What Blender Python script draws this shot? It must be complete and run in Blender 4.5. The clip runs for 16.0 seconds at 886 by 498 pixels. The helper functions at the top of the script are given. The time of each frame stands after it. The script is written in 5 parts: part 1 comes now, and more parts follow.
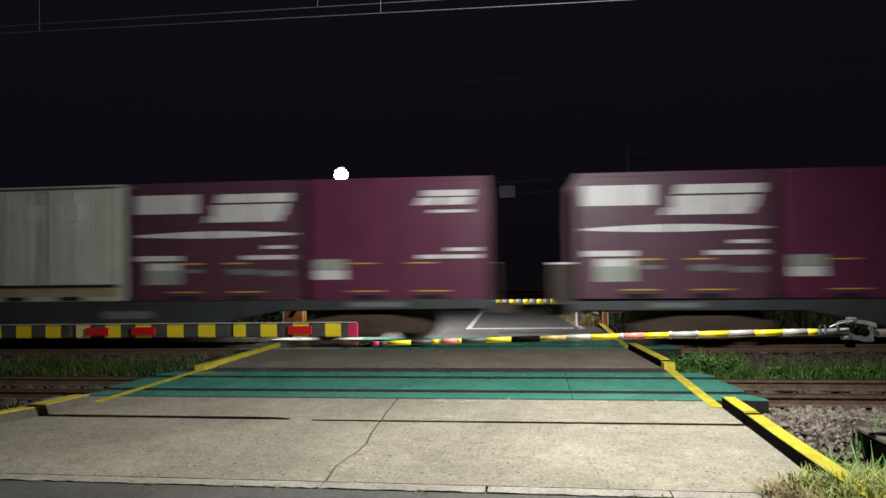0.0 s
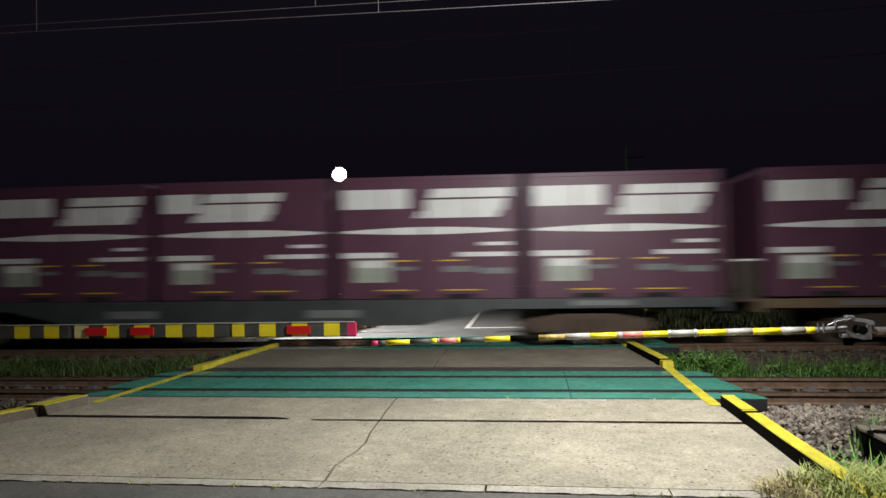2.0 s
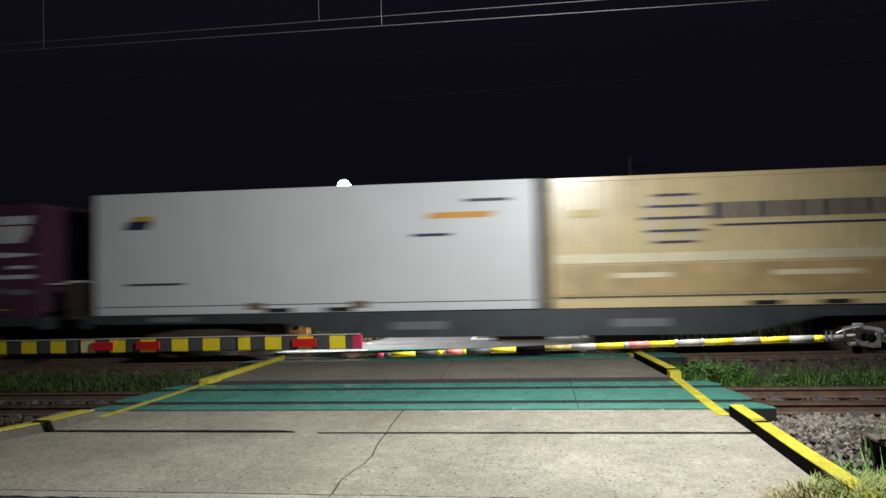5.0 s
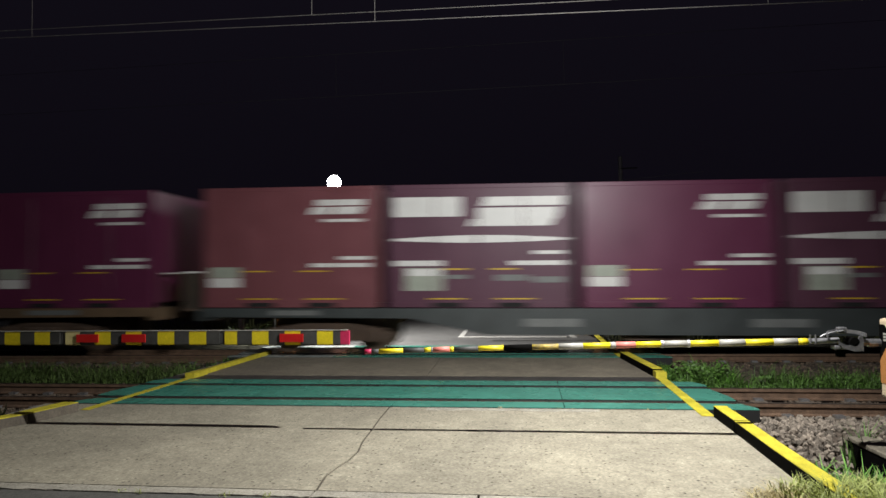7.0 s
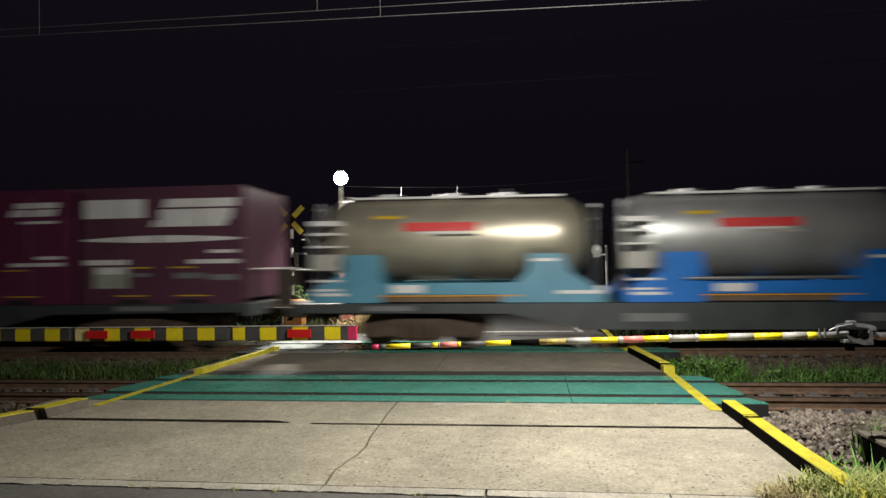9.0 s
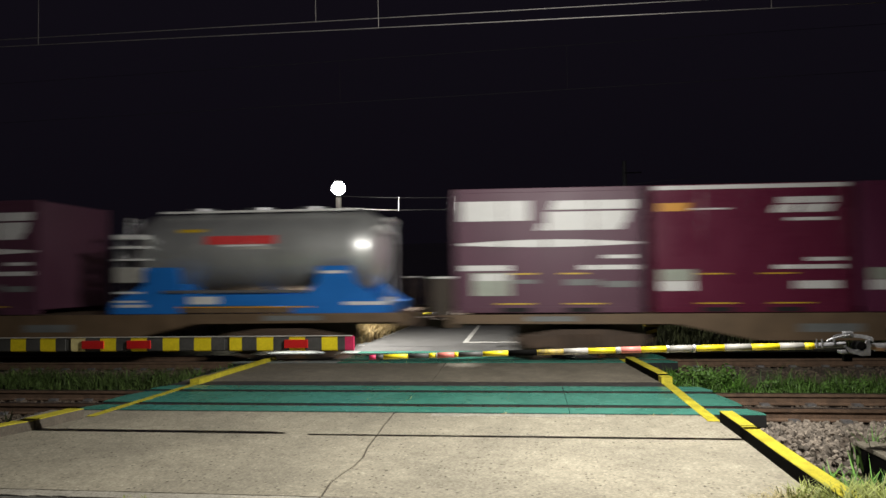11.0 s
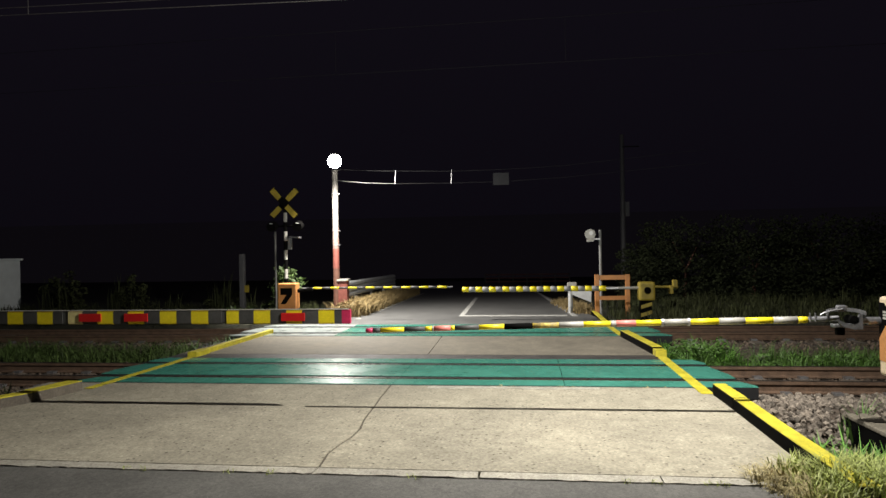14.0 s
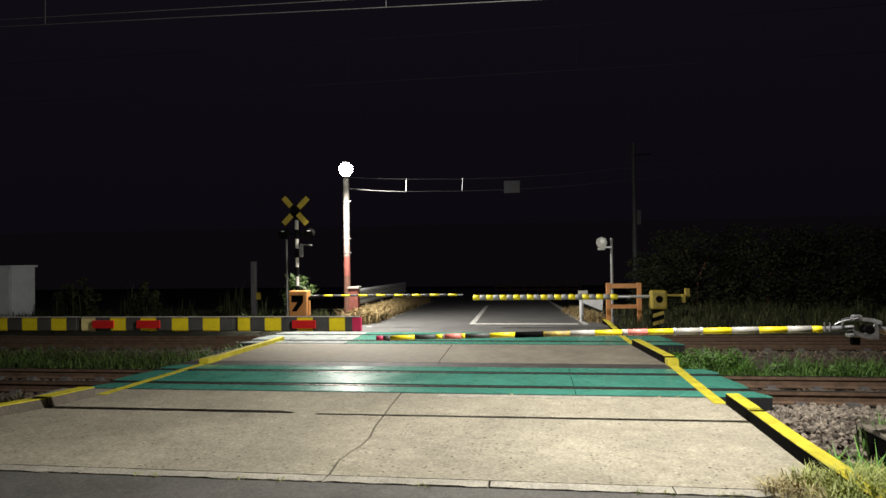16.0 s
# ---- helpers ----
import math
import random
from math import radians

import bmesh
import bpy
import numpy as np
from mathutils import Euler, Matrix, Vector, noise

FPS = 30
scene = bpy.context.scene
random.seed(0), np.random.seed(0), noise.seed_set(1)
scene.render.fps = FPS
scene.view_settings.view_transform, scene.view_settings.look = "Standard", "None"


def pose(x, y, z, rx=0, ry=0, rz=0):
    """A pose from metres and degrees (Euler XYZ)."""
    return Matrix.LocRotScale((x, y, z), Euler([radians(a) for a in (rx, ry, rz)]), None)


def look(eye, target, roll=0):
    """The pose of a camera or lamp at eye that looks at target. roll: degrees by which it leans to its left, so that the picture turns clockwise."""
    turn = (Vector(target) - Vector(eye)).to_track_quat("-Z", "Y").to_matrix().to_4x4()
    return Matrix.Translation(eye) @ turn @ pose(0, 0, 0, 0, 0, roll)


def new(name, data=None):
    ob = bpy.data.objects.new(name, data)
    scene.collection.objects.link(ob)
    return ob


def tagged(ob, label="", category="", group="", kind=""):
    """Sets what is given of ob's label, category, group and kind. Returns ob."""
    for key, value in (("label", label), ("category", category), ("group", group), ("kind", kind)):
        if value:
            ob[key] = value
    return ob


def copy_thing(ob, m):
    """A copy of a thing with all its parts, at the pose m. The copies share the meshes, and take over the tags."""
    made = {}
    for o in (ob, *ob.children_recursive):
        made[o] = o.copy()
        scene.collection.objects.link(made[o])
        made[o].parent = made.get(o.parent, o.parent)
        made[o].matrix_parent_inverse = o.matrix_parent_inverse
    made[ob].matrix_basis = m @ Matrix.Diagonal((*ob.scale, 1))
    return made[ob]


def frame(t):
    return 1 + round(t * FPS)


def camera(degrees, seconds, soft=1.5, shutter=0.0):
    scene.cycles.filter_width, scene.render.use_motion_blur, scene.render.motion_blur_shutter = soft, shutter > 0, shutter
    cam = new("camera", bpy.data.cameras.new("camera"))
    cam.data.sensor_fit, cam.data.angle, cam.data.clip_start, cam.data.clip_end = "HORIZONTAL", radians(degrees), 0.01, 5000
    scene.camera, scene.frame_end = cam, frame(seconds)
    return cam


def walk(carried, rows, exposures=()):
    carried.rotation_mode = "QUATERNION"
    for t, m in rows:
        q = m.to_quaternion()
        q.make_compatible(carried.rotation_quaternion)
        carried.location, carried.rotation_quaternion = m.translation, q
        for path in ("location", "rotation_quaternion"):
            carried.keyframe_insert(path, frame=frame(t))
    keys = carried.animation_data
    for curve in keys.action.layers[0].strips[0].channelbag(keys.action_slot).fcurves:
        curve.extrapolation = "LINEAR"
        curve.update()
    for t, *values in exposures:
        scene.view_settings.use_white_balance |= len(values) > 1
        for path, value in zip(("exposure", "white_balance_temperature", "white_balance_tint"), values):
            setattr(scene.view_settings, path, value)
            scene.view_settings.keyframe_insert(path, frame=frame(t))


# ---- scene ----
# camera: hand-held on the spot, turning a little
cam = camera(68.0, 16.0, soft=1.5, shutter=0.55)
EYE = (0.0, -9.06, 1.795)
TURNS = [
    (0, 1.145, 1.145, 7.766), (0.5, 1.106, 1.192, 7.430), (1, 0.885, 1.168, 7.276), (1.5, 0.930, 1.270, 7.218),
    (2, 1.078, 1.312, 7.641), (2.5, 0.685, 1.216, 7.607), (3, 0.932, 1.241, 8.184), (3.5, 1.119, 1.576, 8.441),
    (4, 1.628, 1.511, 8.103), (4.5, 1.597, 1.613, 8.034), (5, 2.081, 1.852, 8.091), (7.5, 1.729, 0.742, 7.036),
    (8, 1.540, 0.713, 7.192), (8.5, 1.253, 0.916, 7.280), (9, 1.422, 1.146, 7.721), (11.5, 2.367, 1.057, 7.287),
    (12, 2.256, 0.832, 6.448), (12.5, 1.999, 0.881, 6.330), (13, 1.111, 0.902, 6.975), (13.5, 0.558, 1.002, 7.131),
    (14, 0.016, 0.977, 7.194), (14.5, 0.272, 0.873, 7.554), (15, 0.458, 0.656, 7.789), (15.5, 0.469, 0.730, 7.902),
    (16, 0.716, 0.832, 8.128)]
# the picture turns bluer while the blue containers pass
TINTS = [(0, 0.0, 6450, 10), (3, 0.0, 6450, 10), (3.5, 0.0, 6200, 10), (4, 0.0, 5880, 10), (4.5, 0.0, 5980, 10), (5, 0.0, 6100, 10), (7.5, 0.0, 6500, 10), (8.5, 0.0, 6600, 10), (9, 0.0, 6850, 10), (12, 0.0, 6700, 10), (16, 0.0, 6800, 10)]
walk(cam, [(t, pose(*EYE, 90 + p, r, y)) for t, p, r, y in TURNS], exposures=TINTS)

# night sky and the two lamps of the crossing
world = bpy.data.worlds.new("night")
scene.world = world
world.use_nodes = True
wn = world.node_tree.nodes["Background"]
wn.inputs[0].default_value = (0.0052, 0.0042, 0.0074, 1)
wn.inputs[1].default_value = 1.0
wt = world.node_tree
sky_co, sky_z, sky_mix = wt.nodes.new("ShaderNodeTexCoord"), wt.nodes.new("ShaderNodeSeparateXYZ"), wt.nodes.new("ShaderNodeMapRange")
sky_mix.inputs[1].default_value, sky_mix.inputs[2].default_value = -0.05, 0.45
sky_mix.inputs[3].default_value, sky_mix.inputs[4].default_value = 0.6, 0.98
wt.links.new(sky_co.outputs["Generated"], sky_z.inputs[0])
wt.links.new(sky_z.outputs[2], sky_mix.inputs[0])
wt.links.new(sky_mix.outputs[0], wn.inputs[1])


def lamp(name, at, watts, radius, colour, aim=None, cone=150.0, soft_edge=0.35):
    data = bpy.data.lights.new(name, "SPOT" if aim else "POINT")
    data.energy, data.shadow_soft_size, data.color = watts, radius, colour
    ob = new(name, data)
    if aim:
        data.spot_size, data.spot_blend = radians(cone), soft_edge
        ob.matrix_world = look(at, aim)
    else:
        ob.location = at
    return ob


FAR_POLE, FAR_LAMP = (-5.33, 9.0), (-5.065, 8.1, 4.204)
NEAR_LAMP = (1.5, -3.2, 4.7)
lamp("near_crossing_light", NEAR_LAMP, 2700, 0.035, (1.0, 0.985, 0.965), aim=(-1.4, 0.8, 0.2), cone=178, soft_edge=1.0)
lamp("far_crossing_light", (FAR_LAMP[0], FAR_LAMP[1] - 0.26, FAR_LAMP[2] - 0.16), 3500, 0.12, (1.0, 0.97, 0.93), aim=(FAR_LAMP[0] + 2.2, FAR_LAMP[1] + 0.2, 0.0), cone=152, soft_edge=0.6)


# ---- the far track, which bends very slightly through the crossing ----
FAR_RAIL, SIDE_Y = 4.87, 5.403


def bend(x):
    """How far the far track strays sideways and in height at x, and its two slopes."""
    d, k = 12 * math.tanh(x / 12), 1 / math.cosh(x / 12) ** 2
    return 0.0325 * d, -0.0105 * d, 0.0325 * k, -0.0105 * k


# ---- materials ----
def mat(name, col, rough=0.6, metal=0.0, var=0.25, scale=6.0, bump=0.15, fine=70.0, col2=None, emit=0.0, rnd=0.0, spec=0.5, depth=0.01, speck=0.0, speck_scale=26.0, mottle=0.0, grit=0.0):
    m = bpy.data.materials.new(name)
    m.use_nodes = True
    nt = m.node_tree
    b = nt.nodes["Principled BSDF"]
    b.inputs["Metallic"].default_value = metal
    b.inputs["Specular IOR Level"].default_value = spec
    co = nt.nodes.new("ShaderNodeTexCoord")
    big = nt.nodes.new("ShaderNodeTexNoise")
    big.inputs["Scale"].default_value, big.inputs["Detail"].default_value = scale, 5
    small = nt.nodes.new("ShaderNodeTexNoise")
    small.inputs["Scale"].default_value, small.inputs["Detail"].default_value = fine, 3
    for n in (big, small):
        nt.links.new(co.outputs["Object"], n.inputs["Vector"])
    ramp = nt.nodes.new("ShaderNodeMapRange")
    ramp.inputs[1].default_value, ramp.inputs[2].default_value = 0.34, 0.68
    nt.links.new(big.outputs["Fac"], ramp.inputs[0])
    mix = nt.nodes.new("ShaderNodeMix")
    mix.data_type = "RGBA"
    c2 = col2 or tuple(c * (1 - var) for c in col)
    mix.inputs[6].default_value, mix.inputs[7].default_value = (*c2, 1), (*col, 1)
    nt.links.new(ramp.outputs[0], mix.inputs[0])
    grain = nt.nodes.new("ShaderNodeMix")
    grain.data_type, grain.blend_type = "RGBA", "MULTIPLY"
    gr = nt.nodes.new("ShaderNodeMapRange")
    gr.inputs[1].default_value, gr.inputs[2].default_value, gr.inputs[3].default_value, gr.inputs[4].default_value = 0.3, 0.7, 1 - var, 1.06
    nt.links.new(small.outputs["Fac"], gr.inputs[0])
    grain.inputs[0].default_value = 1.0
    nt.links.new(mix.outputs[2], grain.inputs[6])
    nt.links.new(gr.outputs[0], grain.inputs[7])
    last = grain.outputs[2]
    if rnd:
        info = nt.nodes.new("ShaderNodeNewGeometry")
        rr = nt.nodes.new("ShaderNodeMapRange")
        rr.inputs[3].default_value, rr.inputs[4].default_value = 1 - rnd, 1 + rnd
        nt.links.new(info.outputs["Random Per Island"], rr.inputs[0])
        g2 = nt.nodes.new("ShaderNodeMix")
        g2.data_type, g2.blend_type = "RGBA", "MULTIPLY"
        g2.inputs[0].default_value = 1.0
        nt.links.new(last, g2.inputs[6])
        nt.links.new(rr.outputs[0], g2.inputs[7])
        last = g2.outputs[2]
    if mottle:
        mid = nt.nodes.new("ShaderNodeTexNoise")
        mid.inputs["Scale"].default_value, mid.inputs["Detail"].default_value, mid.inputs["Roughness"].default_value = 4.6, 9, 0.78
        nt.links.new(co.outputs["Object"], mid.inputs["Vector"])
        mm = nt.nodes.new("ShaderNodeMapRange")
        mm.inputs[1].default_value, mm.inputs[2].default_value, mm.inputs[3].default_value, mm.inputs[4].default_value = 0.30, 0.66, 1 - mottle, 1 + 0.35 * mottle
        nt.links.new(mid.outputs["Fac"], mm.inputs[0])
        g4 = nt.nodes.new("ShaderNodeMix")
        g4.data_type, g4.blend_type = "RGBA", "MULTIPLY"
        g4.inputs[0].default_value = 1.0
        nt.links.new(last, g4.inputs[6])
        nt.links.new(mm.outputs[0], g4.inputs[7])
        last = g4.outputs[2]
    if speck:
        warp = nt.nodes.new("ShaderNodeVectorMath")
        warp.operation = "MULTIPLY_ADD"
        warp.inputs[1].default_value = (0.05, 0.05, 0.05)
        nt.links.new(small.outputs["Color"], warp.inputs[0])
        nt.links.new(co.outputs["Object"], warp.inputs[2])
        pit = nt.nodes.new("ShaderNodeTexVoronoi")
        pit.inputs["Scale"].default_value, pit.inputs["Randomness"].default_value = speck_scale, 1.0
        nt.links.new(warp.outputs[0], pit.inputs["Vector"])
        sep = nt.nodes.new("ShaderNodeSeparateColor")
        nt.links.new(pit.outputs["Color"], sep.inputs[0])
        tone = nt.nodes.new("ShaderNodeValToRGB")
        tone.color_ramp.interpolation = "CONSTANT"
        e = tone.color_ramp.elements
        e[0].position, e[0].color = 0.0, (1 - speck, 1 - speck, 1 - speck, 1)
        e[1].position, e[1].color = 0.16, (1, 1, 1, 1)
        for at, v in ((0.66, 1 + speck * 0.5), (0.88, 1 - speck * 0.45)):
            q = e.new(at)
            q.color = (v, v, v, 1)
        nt.links.new(sep.outputs[0], tone.inputs[0])
        dot = nt.nodes.new("ShaderNodeMapRange")
        dot.inputs[1].default_value, dot.inputs[2].default_value, dot.inputs[3].default_value, dot.inputs[4].default_value = 0.14, 0.36, 1.0, 0.0
        nt.links.new(pit.outputs["Distance"], dot.inputs[0])
        pr = nt.nodes.new("ShaderNodeMix")
        pr.data_type = "RGBA"
        pr.inputs[6].default_value = (1, 1, 1, 1)
        nt.links.new(dot.outputs[0], pr.inputs[0])
        nt.links.new(tone.outputs[0], pr.inputs[7])
        g3 = nt.nodes.new("ShaderNodeMix")
        g3.data_type, g3.blend_type = "RGBA", "MULTIPLY"
        g3.inputs[0].default_value = 1.0
        nt.links.new(last, g3.inputs[6])
        nt.links.new(pr.outputs[2], g3.inputs[7])
        last = g3.outputs[2]
    if grit:
        cell = nt.nodes.new("ShaderNodeTexVoronoi")
        cell.inputs["Scale"].default_value, cell.inputs["Randomness"].default_value = 46, 1.0
        nt.links.new(co.outputs["Object"], cell.inputs["Vector"])
        pick = nt.nodes.new("ShaderNodeSeparateColor")
        nt.links.new(cell.outputs["Color"], pick.inputs[0])
        shade = nt.nodes.new("ShaderNodeMapRange")
        shade.inputs[3].default_value, shade.inputs[4].default_value = 1 - grit, 1 + grit
        nt.links.new(pick.outputs[1], shade.inputs[0])
        g5 = nt.nodes.new("ShaderNodeMix")
        g5.data_type, g5.blend_type = "RGBA", "MULTIPLY"
        g5.inputs[0].default_value = 1.0
        nt.links.new(last, g5.inputs[6])
        nt.links.new(shade.outputs[0], g5.inputs[7])
        last = g5.outputs[2]
    nt.links.new(last, b.inputs["Base Color"])
    rg = nt.nodes.new("ShaderNodeMapRange")
    rg.inputs[3].default_value, rg.inputs[4].default_value = max(rough - 0.12, 0.03), min(rough + 0.12, 1)
    nt.links.new(big.outputs["Fac"], rg.inputs[0])
    nt.links.new(rg.outputs[0], b.inputs["Roughness"])
    if bump:
        bn = nt.nodes.new("ShaderNodeBump")
        bn.inputs["Strength"].default_value, bn.inputs["Distance"].default_value = bump, depth
        nt.links.new(small.outputs["Fac"], bn.inputs["Height"])
        nt.links.new(bn.outputs[0], b.inputs["Normal"])
    if emit:
        b.inputs["Emission Color"].default_value = (*col, 1)
        b.inputs["Emission Strength"].default_value = emit
    return m


CONCRETE = mat("weathered_concrete", (0.40, 0.365, 0.275), 0.95, spec=0.2, var=0.18, scale=0.7, bump=0.2, fine=34, depth=0.006, speck=0.75, speck_scale=21, col2=(0.28, 0.256, 0.195), mottle=0.28, grit=0.15)
CONCRETE_OLD = mat("stained_concrete", (0.255, 0.226, 0.168), 0.85, var=0.3, scale=1.1, bump=0.12, fine=40, speck=0.35, speck_scale=25, mottle=0.35, grit=0.12)
STRIP = mat("pale_concrete_edge", (0.46, 0.43, 0.35), 0.85, var=0.3, scale=3, bump=0.4, fine=50, speck=0.5, speck_scale=24, grit=0.14)
ASPHALT = mat("worn_asphalt", (0.145, 0.14, 0.124), 0.85, var=0.25, scale=1.3, bump=0.3, fine=90, depth=0.004, speck=0.4, speck_scale=42, mottle=0.25, grit=0.16)
ASPHALT_FAR = mat("smooth_asphalt", (0.135, 0.135, 0.13), 0.6, var=0.3, scale=2, bump=0.4, fine=120)
TAR = mat("dark_joint_asphalt", (0.06, 0.055, 0.05), 0.7, var=0.4, scale=4, bump=0.5, fine=90)
GREEN = mat("green_crossing_panel", (0.070, 0.30, 0.225), 0.27, var=0.16, scale=1.4, bump=0.3, fine=8, depth=0.009)
# far deck's end panel: the lamp's sheen painted as a pale colour
SHEEN_PANEL = mat("panel_with_painted_sheen", (0.40, 0.45, 0.43), 0.3, var=0.3, scale=3, bump=0.3, fine=9, depth=0.008)
CRACK_DIRT = mat("brown_crack_dirt", (0.12, 0.10, 0.07), 0.95, var=0.4, scale=9, bump=0.4)
BLACK = mat("black_recess", (0.008, 0.008, 0.008), 0.9, bump=0)
YELLOW = mat("traffic_yellow_paint", (0.76, 0.66, 0.05), 0.6, var=0.25, scale=5, bump=0.3, fine=60, mottle=0.3)
YELLOW_WORN = mat("worn_yellow_paint", (0.60, 0.44, 0.03), 0.65, var=0.45, scale=14, bump=0.3, fine=60, col2=(0.25, 0.2, 0.1))
KERB_BLACK = mat("black_kerb_paint", (0.0035, 0.0033, 0.003), 0.9, var=0.4, spec=0.05)
BAND_DARK = mat("dark_grey_band", (0.075, 0.075, 0.07), 0.6, var=0.3)
BAND_YELLOW = mat("reflective_yellow_band", (0.80, 0.65, 0.02), 0.45, var=0.12, scale=9, bump=0.05)
BAND_PALE = mat("faded_yellow_band", (0.75, 0.66, 0.30), 0.45, var=0.15)
BAND_SILVER = mat("dull_silver_band", (0.38, 0.37, 0.33), 0.45, var=0.2, scale=9, bump=0.05)
BAND_GREY = mat("weathered_grey_band", (0.27, 0.27, 0.26), 0.6, var=0.25, scale=9, bump=0.05)
BAND_PINK = mat("faded_red_band", (0.72, 0.22, 0.18), 0.5, var=0.15)
BAND_MAGENTA = mat("magenta_tip", (0.55, 0.03, 0.10), 0.45, var=0.15)
RED_PLATE = mat("red_reflector", (0.55, 0.015, 0.015), 0.4, var=0.1)
STEEL = mat("galvanised_steel", (0.45, 0.45, 0.46), 0.42, metal=0.8, var=0.25, scale=10)
RAIL_TOP = mat("polished_rail", (0.22, 0.19, 0.165), 0.3, metal=0.9, var=0.3, scale=8)
RUST = mat("rusty_rail", (0.18, 0.11, 0.068), 0.85, var=0.4, scale=9, bump=0.4)
SLEEPER = mat("old_sleeper", (0.16, 0.13, 0.10), 0.9, var=0.35, scale=4, bump=0.4)
BALLAST_BED = mat("brown_ballast_bed", (0.13, 0.10, 0.075), 0.95, var=0.5, scale=9, bump=0.9, fine=25, depth=0.03)
STONE = mat("ballast_stone", (0.30, 0.252, 0.20), 0.9, var=0.4, scale=12, bump=0.3, rnd=0.55)
SOIL = mat("dark_grassy_soil", (0.045, 0.045, 0.025), 0.95, var=0.5, scale=1.5, bump=0.8, fine=18, depth=0.04)
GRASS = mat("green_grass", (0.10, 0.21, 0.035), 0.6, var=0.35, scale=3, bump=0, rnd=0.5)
# dim copy of the grass: weak light is put into the colour
GRASS_DARK = mat("green_grass_painted_dim", (0.048, 0.056, 0.020), 0.75, spec=0.2, var=0.4, scale=2, bump=0, rnd=0.5)
GRASS_DRY = mat("dry_straw_grass", (0.58, 0.49, 0.24), 0.7, var=0.35, scale=3, bump=0, rnd=0.45)
BRUSH_DRY = mat("dry_brown_brush", (0.36, 0.265, 0.115), 0.75, var=0.35, scale=3, bump=0, rnd=0.45)
GRASS_LIME = mat("yellow_green_grass", (0.42, 0.48, 0.13), 0.6, var=0.3, scale=3, bump=0, rnd=0.45)
VINE = mat("dull_vine_leaf", (0.075, 0.125, 0.032), 0.6, var=0.35, scale=3, bump=0, rnd=0.45)
# olive grass with shade mixed into its green
GRASS_OLIVE = mat("olive_grass_painted_shaded", (0.095, 0.155, 0.036), 0.7, spec=0.3, var=0.4, scale=2, bump=0, rnd=0.5)
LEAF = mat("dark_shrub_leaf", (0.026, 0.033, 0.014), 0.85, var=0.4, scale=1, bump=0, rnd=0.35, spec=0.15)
# grass near the lamp, its brightness put into the green
GRASS_LIT = mat("green_grass_painted_lit", (0.14, 0.33, 0.045), 0.6, var=0.3, scale=3, bump=0, rnd=0.45)
MAROON_A = mat("dull_maroon_paint", (0.090, 0.034, 0.057), 0.48, spec=0.35, var=0.16, scale=1.2, bump=0.06)
MAROON_B = mat("violet_red_paint", (0.110, 0.022, 0.057), 0.42, spec=0.4, var=0.15, scale=1.2, bump=0.06)
LILAC = mat("lilac_purple_paint", (0.125, 0.050, 0.100), 0.45, spec=0.35, var=0.15, scale=1.2, bump=0.06)
MAROON_C = mat("crimson_paint", (0.105, 0.014, 0.036), 0.28, var=0.12, scale=1.2, bump=0.05)
MAROON_FADED = mat("faded_maroon_paint", (0.17, 0.058, 0.068), 0.42, var=0.15, scale=1.5, bump=0.06)
BLUE_BOX = mat("royal_blue_paint", (0.0105, 0.0125, 0.135), 0.26, spec=0.22, var=0.1, scale=1.5, bump=0.03)
CREAM_BOX = mat("cream_yellow_paint", (0.66, 0.53, 0.28), 0.3, var=0.15, scale=1.8, bump=0.06)
WHITE_BOX = mat("white_panel_paint", (0.60, 0.60, 0.58), 0.4, var=0.06, scale=1.5, bump=0.03)
GREY_BOX = mat("pale_grey_ribbed_paint", (0.50, 0.50, 0.43), 0.45, var=0.15, scale=2, bump=0.06)
DECAL = mat("white_marking", (0.62, 0.62, 0.60), 0.5, var=0.12, scale=5, bump=0)
DECAL_DARK = mat("navy_marking", (0.03, 0.03, 0.07), 0.5, var=0.12, bump=0)
DECAL_YELLOW = mat("yellow_marking", (0.55, 0.36, 0.02), 0.5, var=0.12, bump=0)
DECAL_ORANGE = mat("orange_marking", (0.60, 0.28, 0.03), 0.5, var=0.12, bump=0)
DECAL_RED = mat("red_marking", (0.60, 0.05, 0.05), 0.45, var=0.12, bump=0)
DECAL_GREEN = mat("greenish_plate", (0.33, 0.36, 0.30), 0.5, var=0.2, bump=0)
WAGON_GREY = mat("grey_wagon_paint", (0.052, 0.062, 0.062), 0.55, var=0.35, scale=2.5, bump=0.15)
WAGON_TAN = mat("rusty_tan_wagon_paint", (0.165, 0.108, 0.06), 0.65, var=0.35, scale=2.5, bump=0.15)
BOGIE = mat("grimy_bogie_steel", (0.095, 0.060, 0.038), 0.75, var=0.45, scale=4, bump=0.3)
WHEEL = mat("worn_wheel_steel", (0.12, 0.082, 0.056), 0.6, metal=0.3, var=0.3)
TANK_SILVER = mat("brushed_silver_tank", (0.60, 0.61, 0.59), 0.40, metal=0.72, var=0.12, scale=1.5, bump=0.02)
TANK_CREAM = mat("tarnished_cream_tank", (0.56, 0.52, 0.40), 0.40, metal=0.66, var=0.2, scale=1.5, bump=0.02)
FRAME_BLUE = mat("bright_blue_frame", (0.012, 0.15, 0.50), 0.4, var=0.15, scale=2, bump=0.05)
FRAME_TEAL = mat("faded_blue_frame", (0.085, 0.26, 0.36), 0.5, var=0.2, scale=2, bump=0.05)
ORANGE = mat("orange_machine_paint", (0.55, 0.235, 0.07), 0.5, var=0.2, scale=6, bump=0.08)
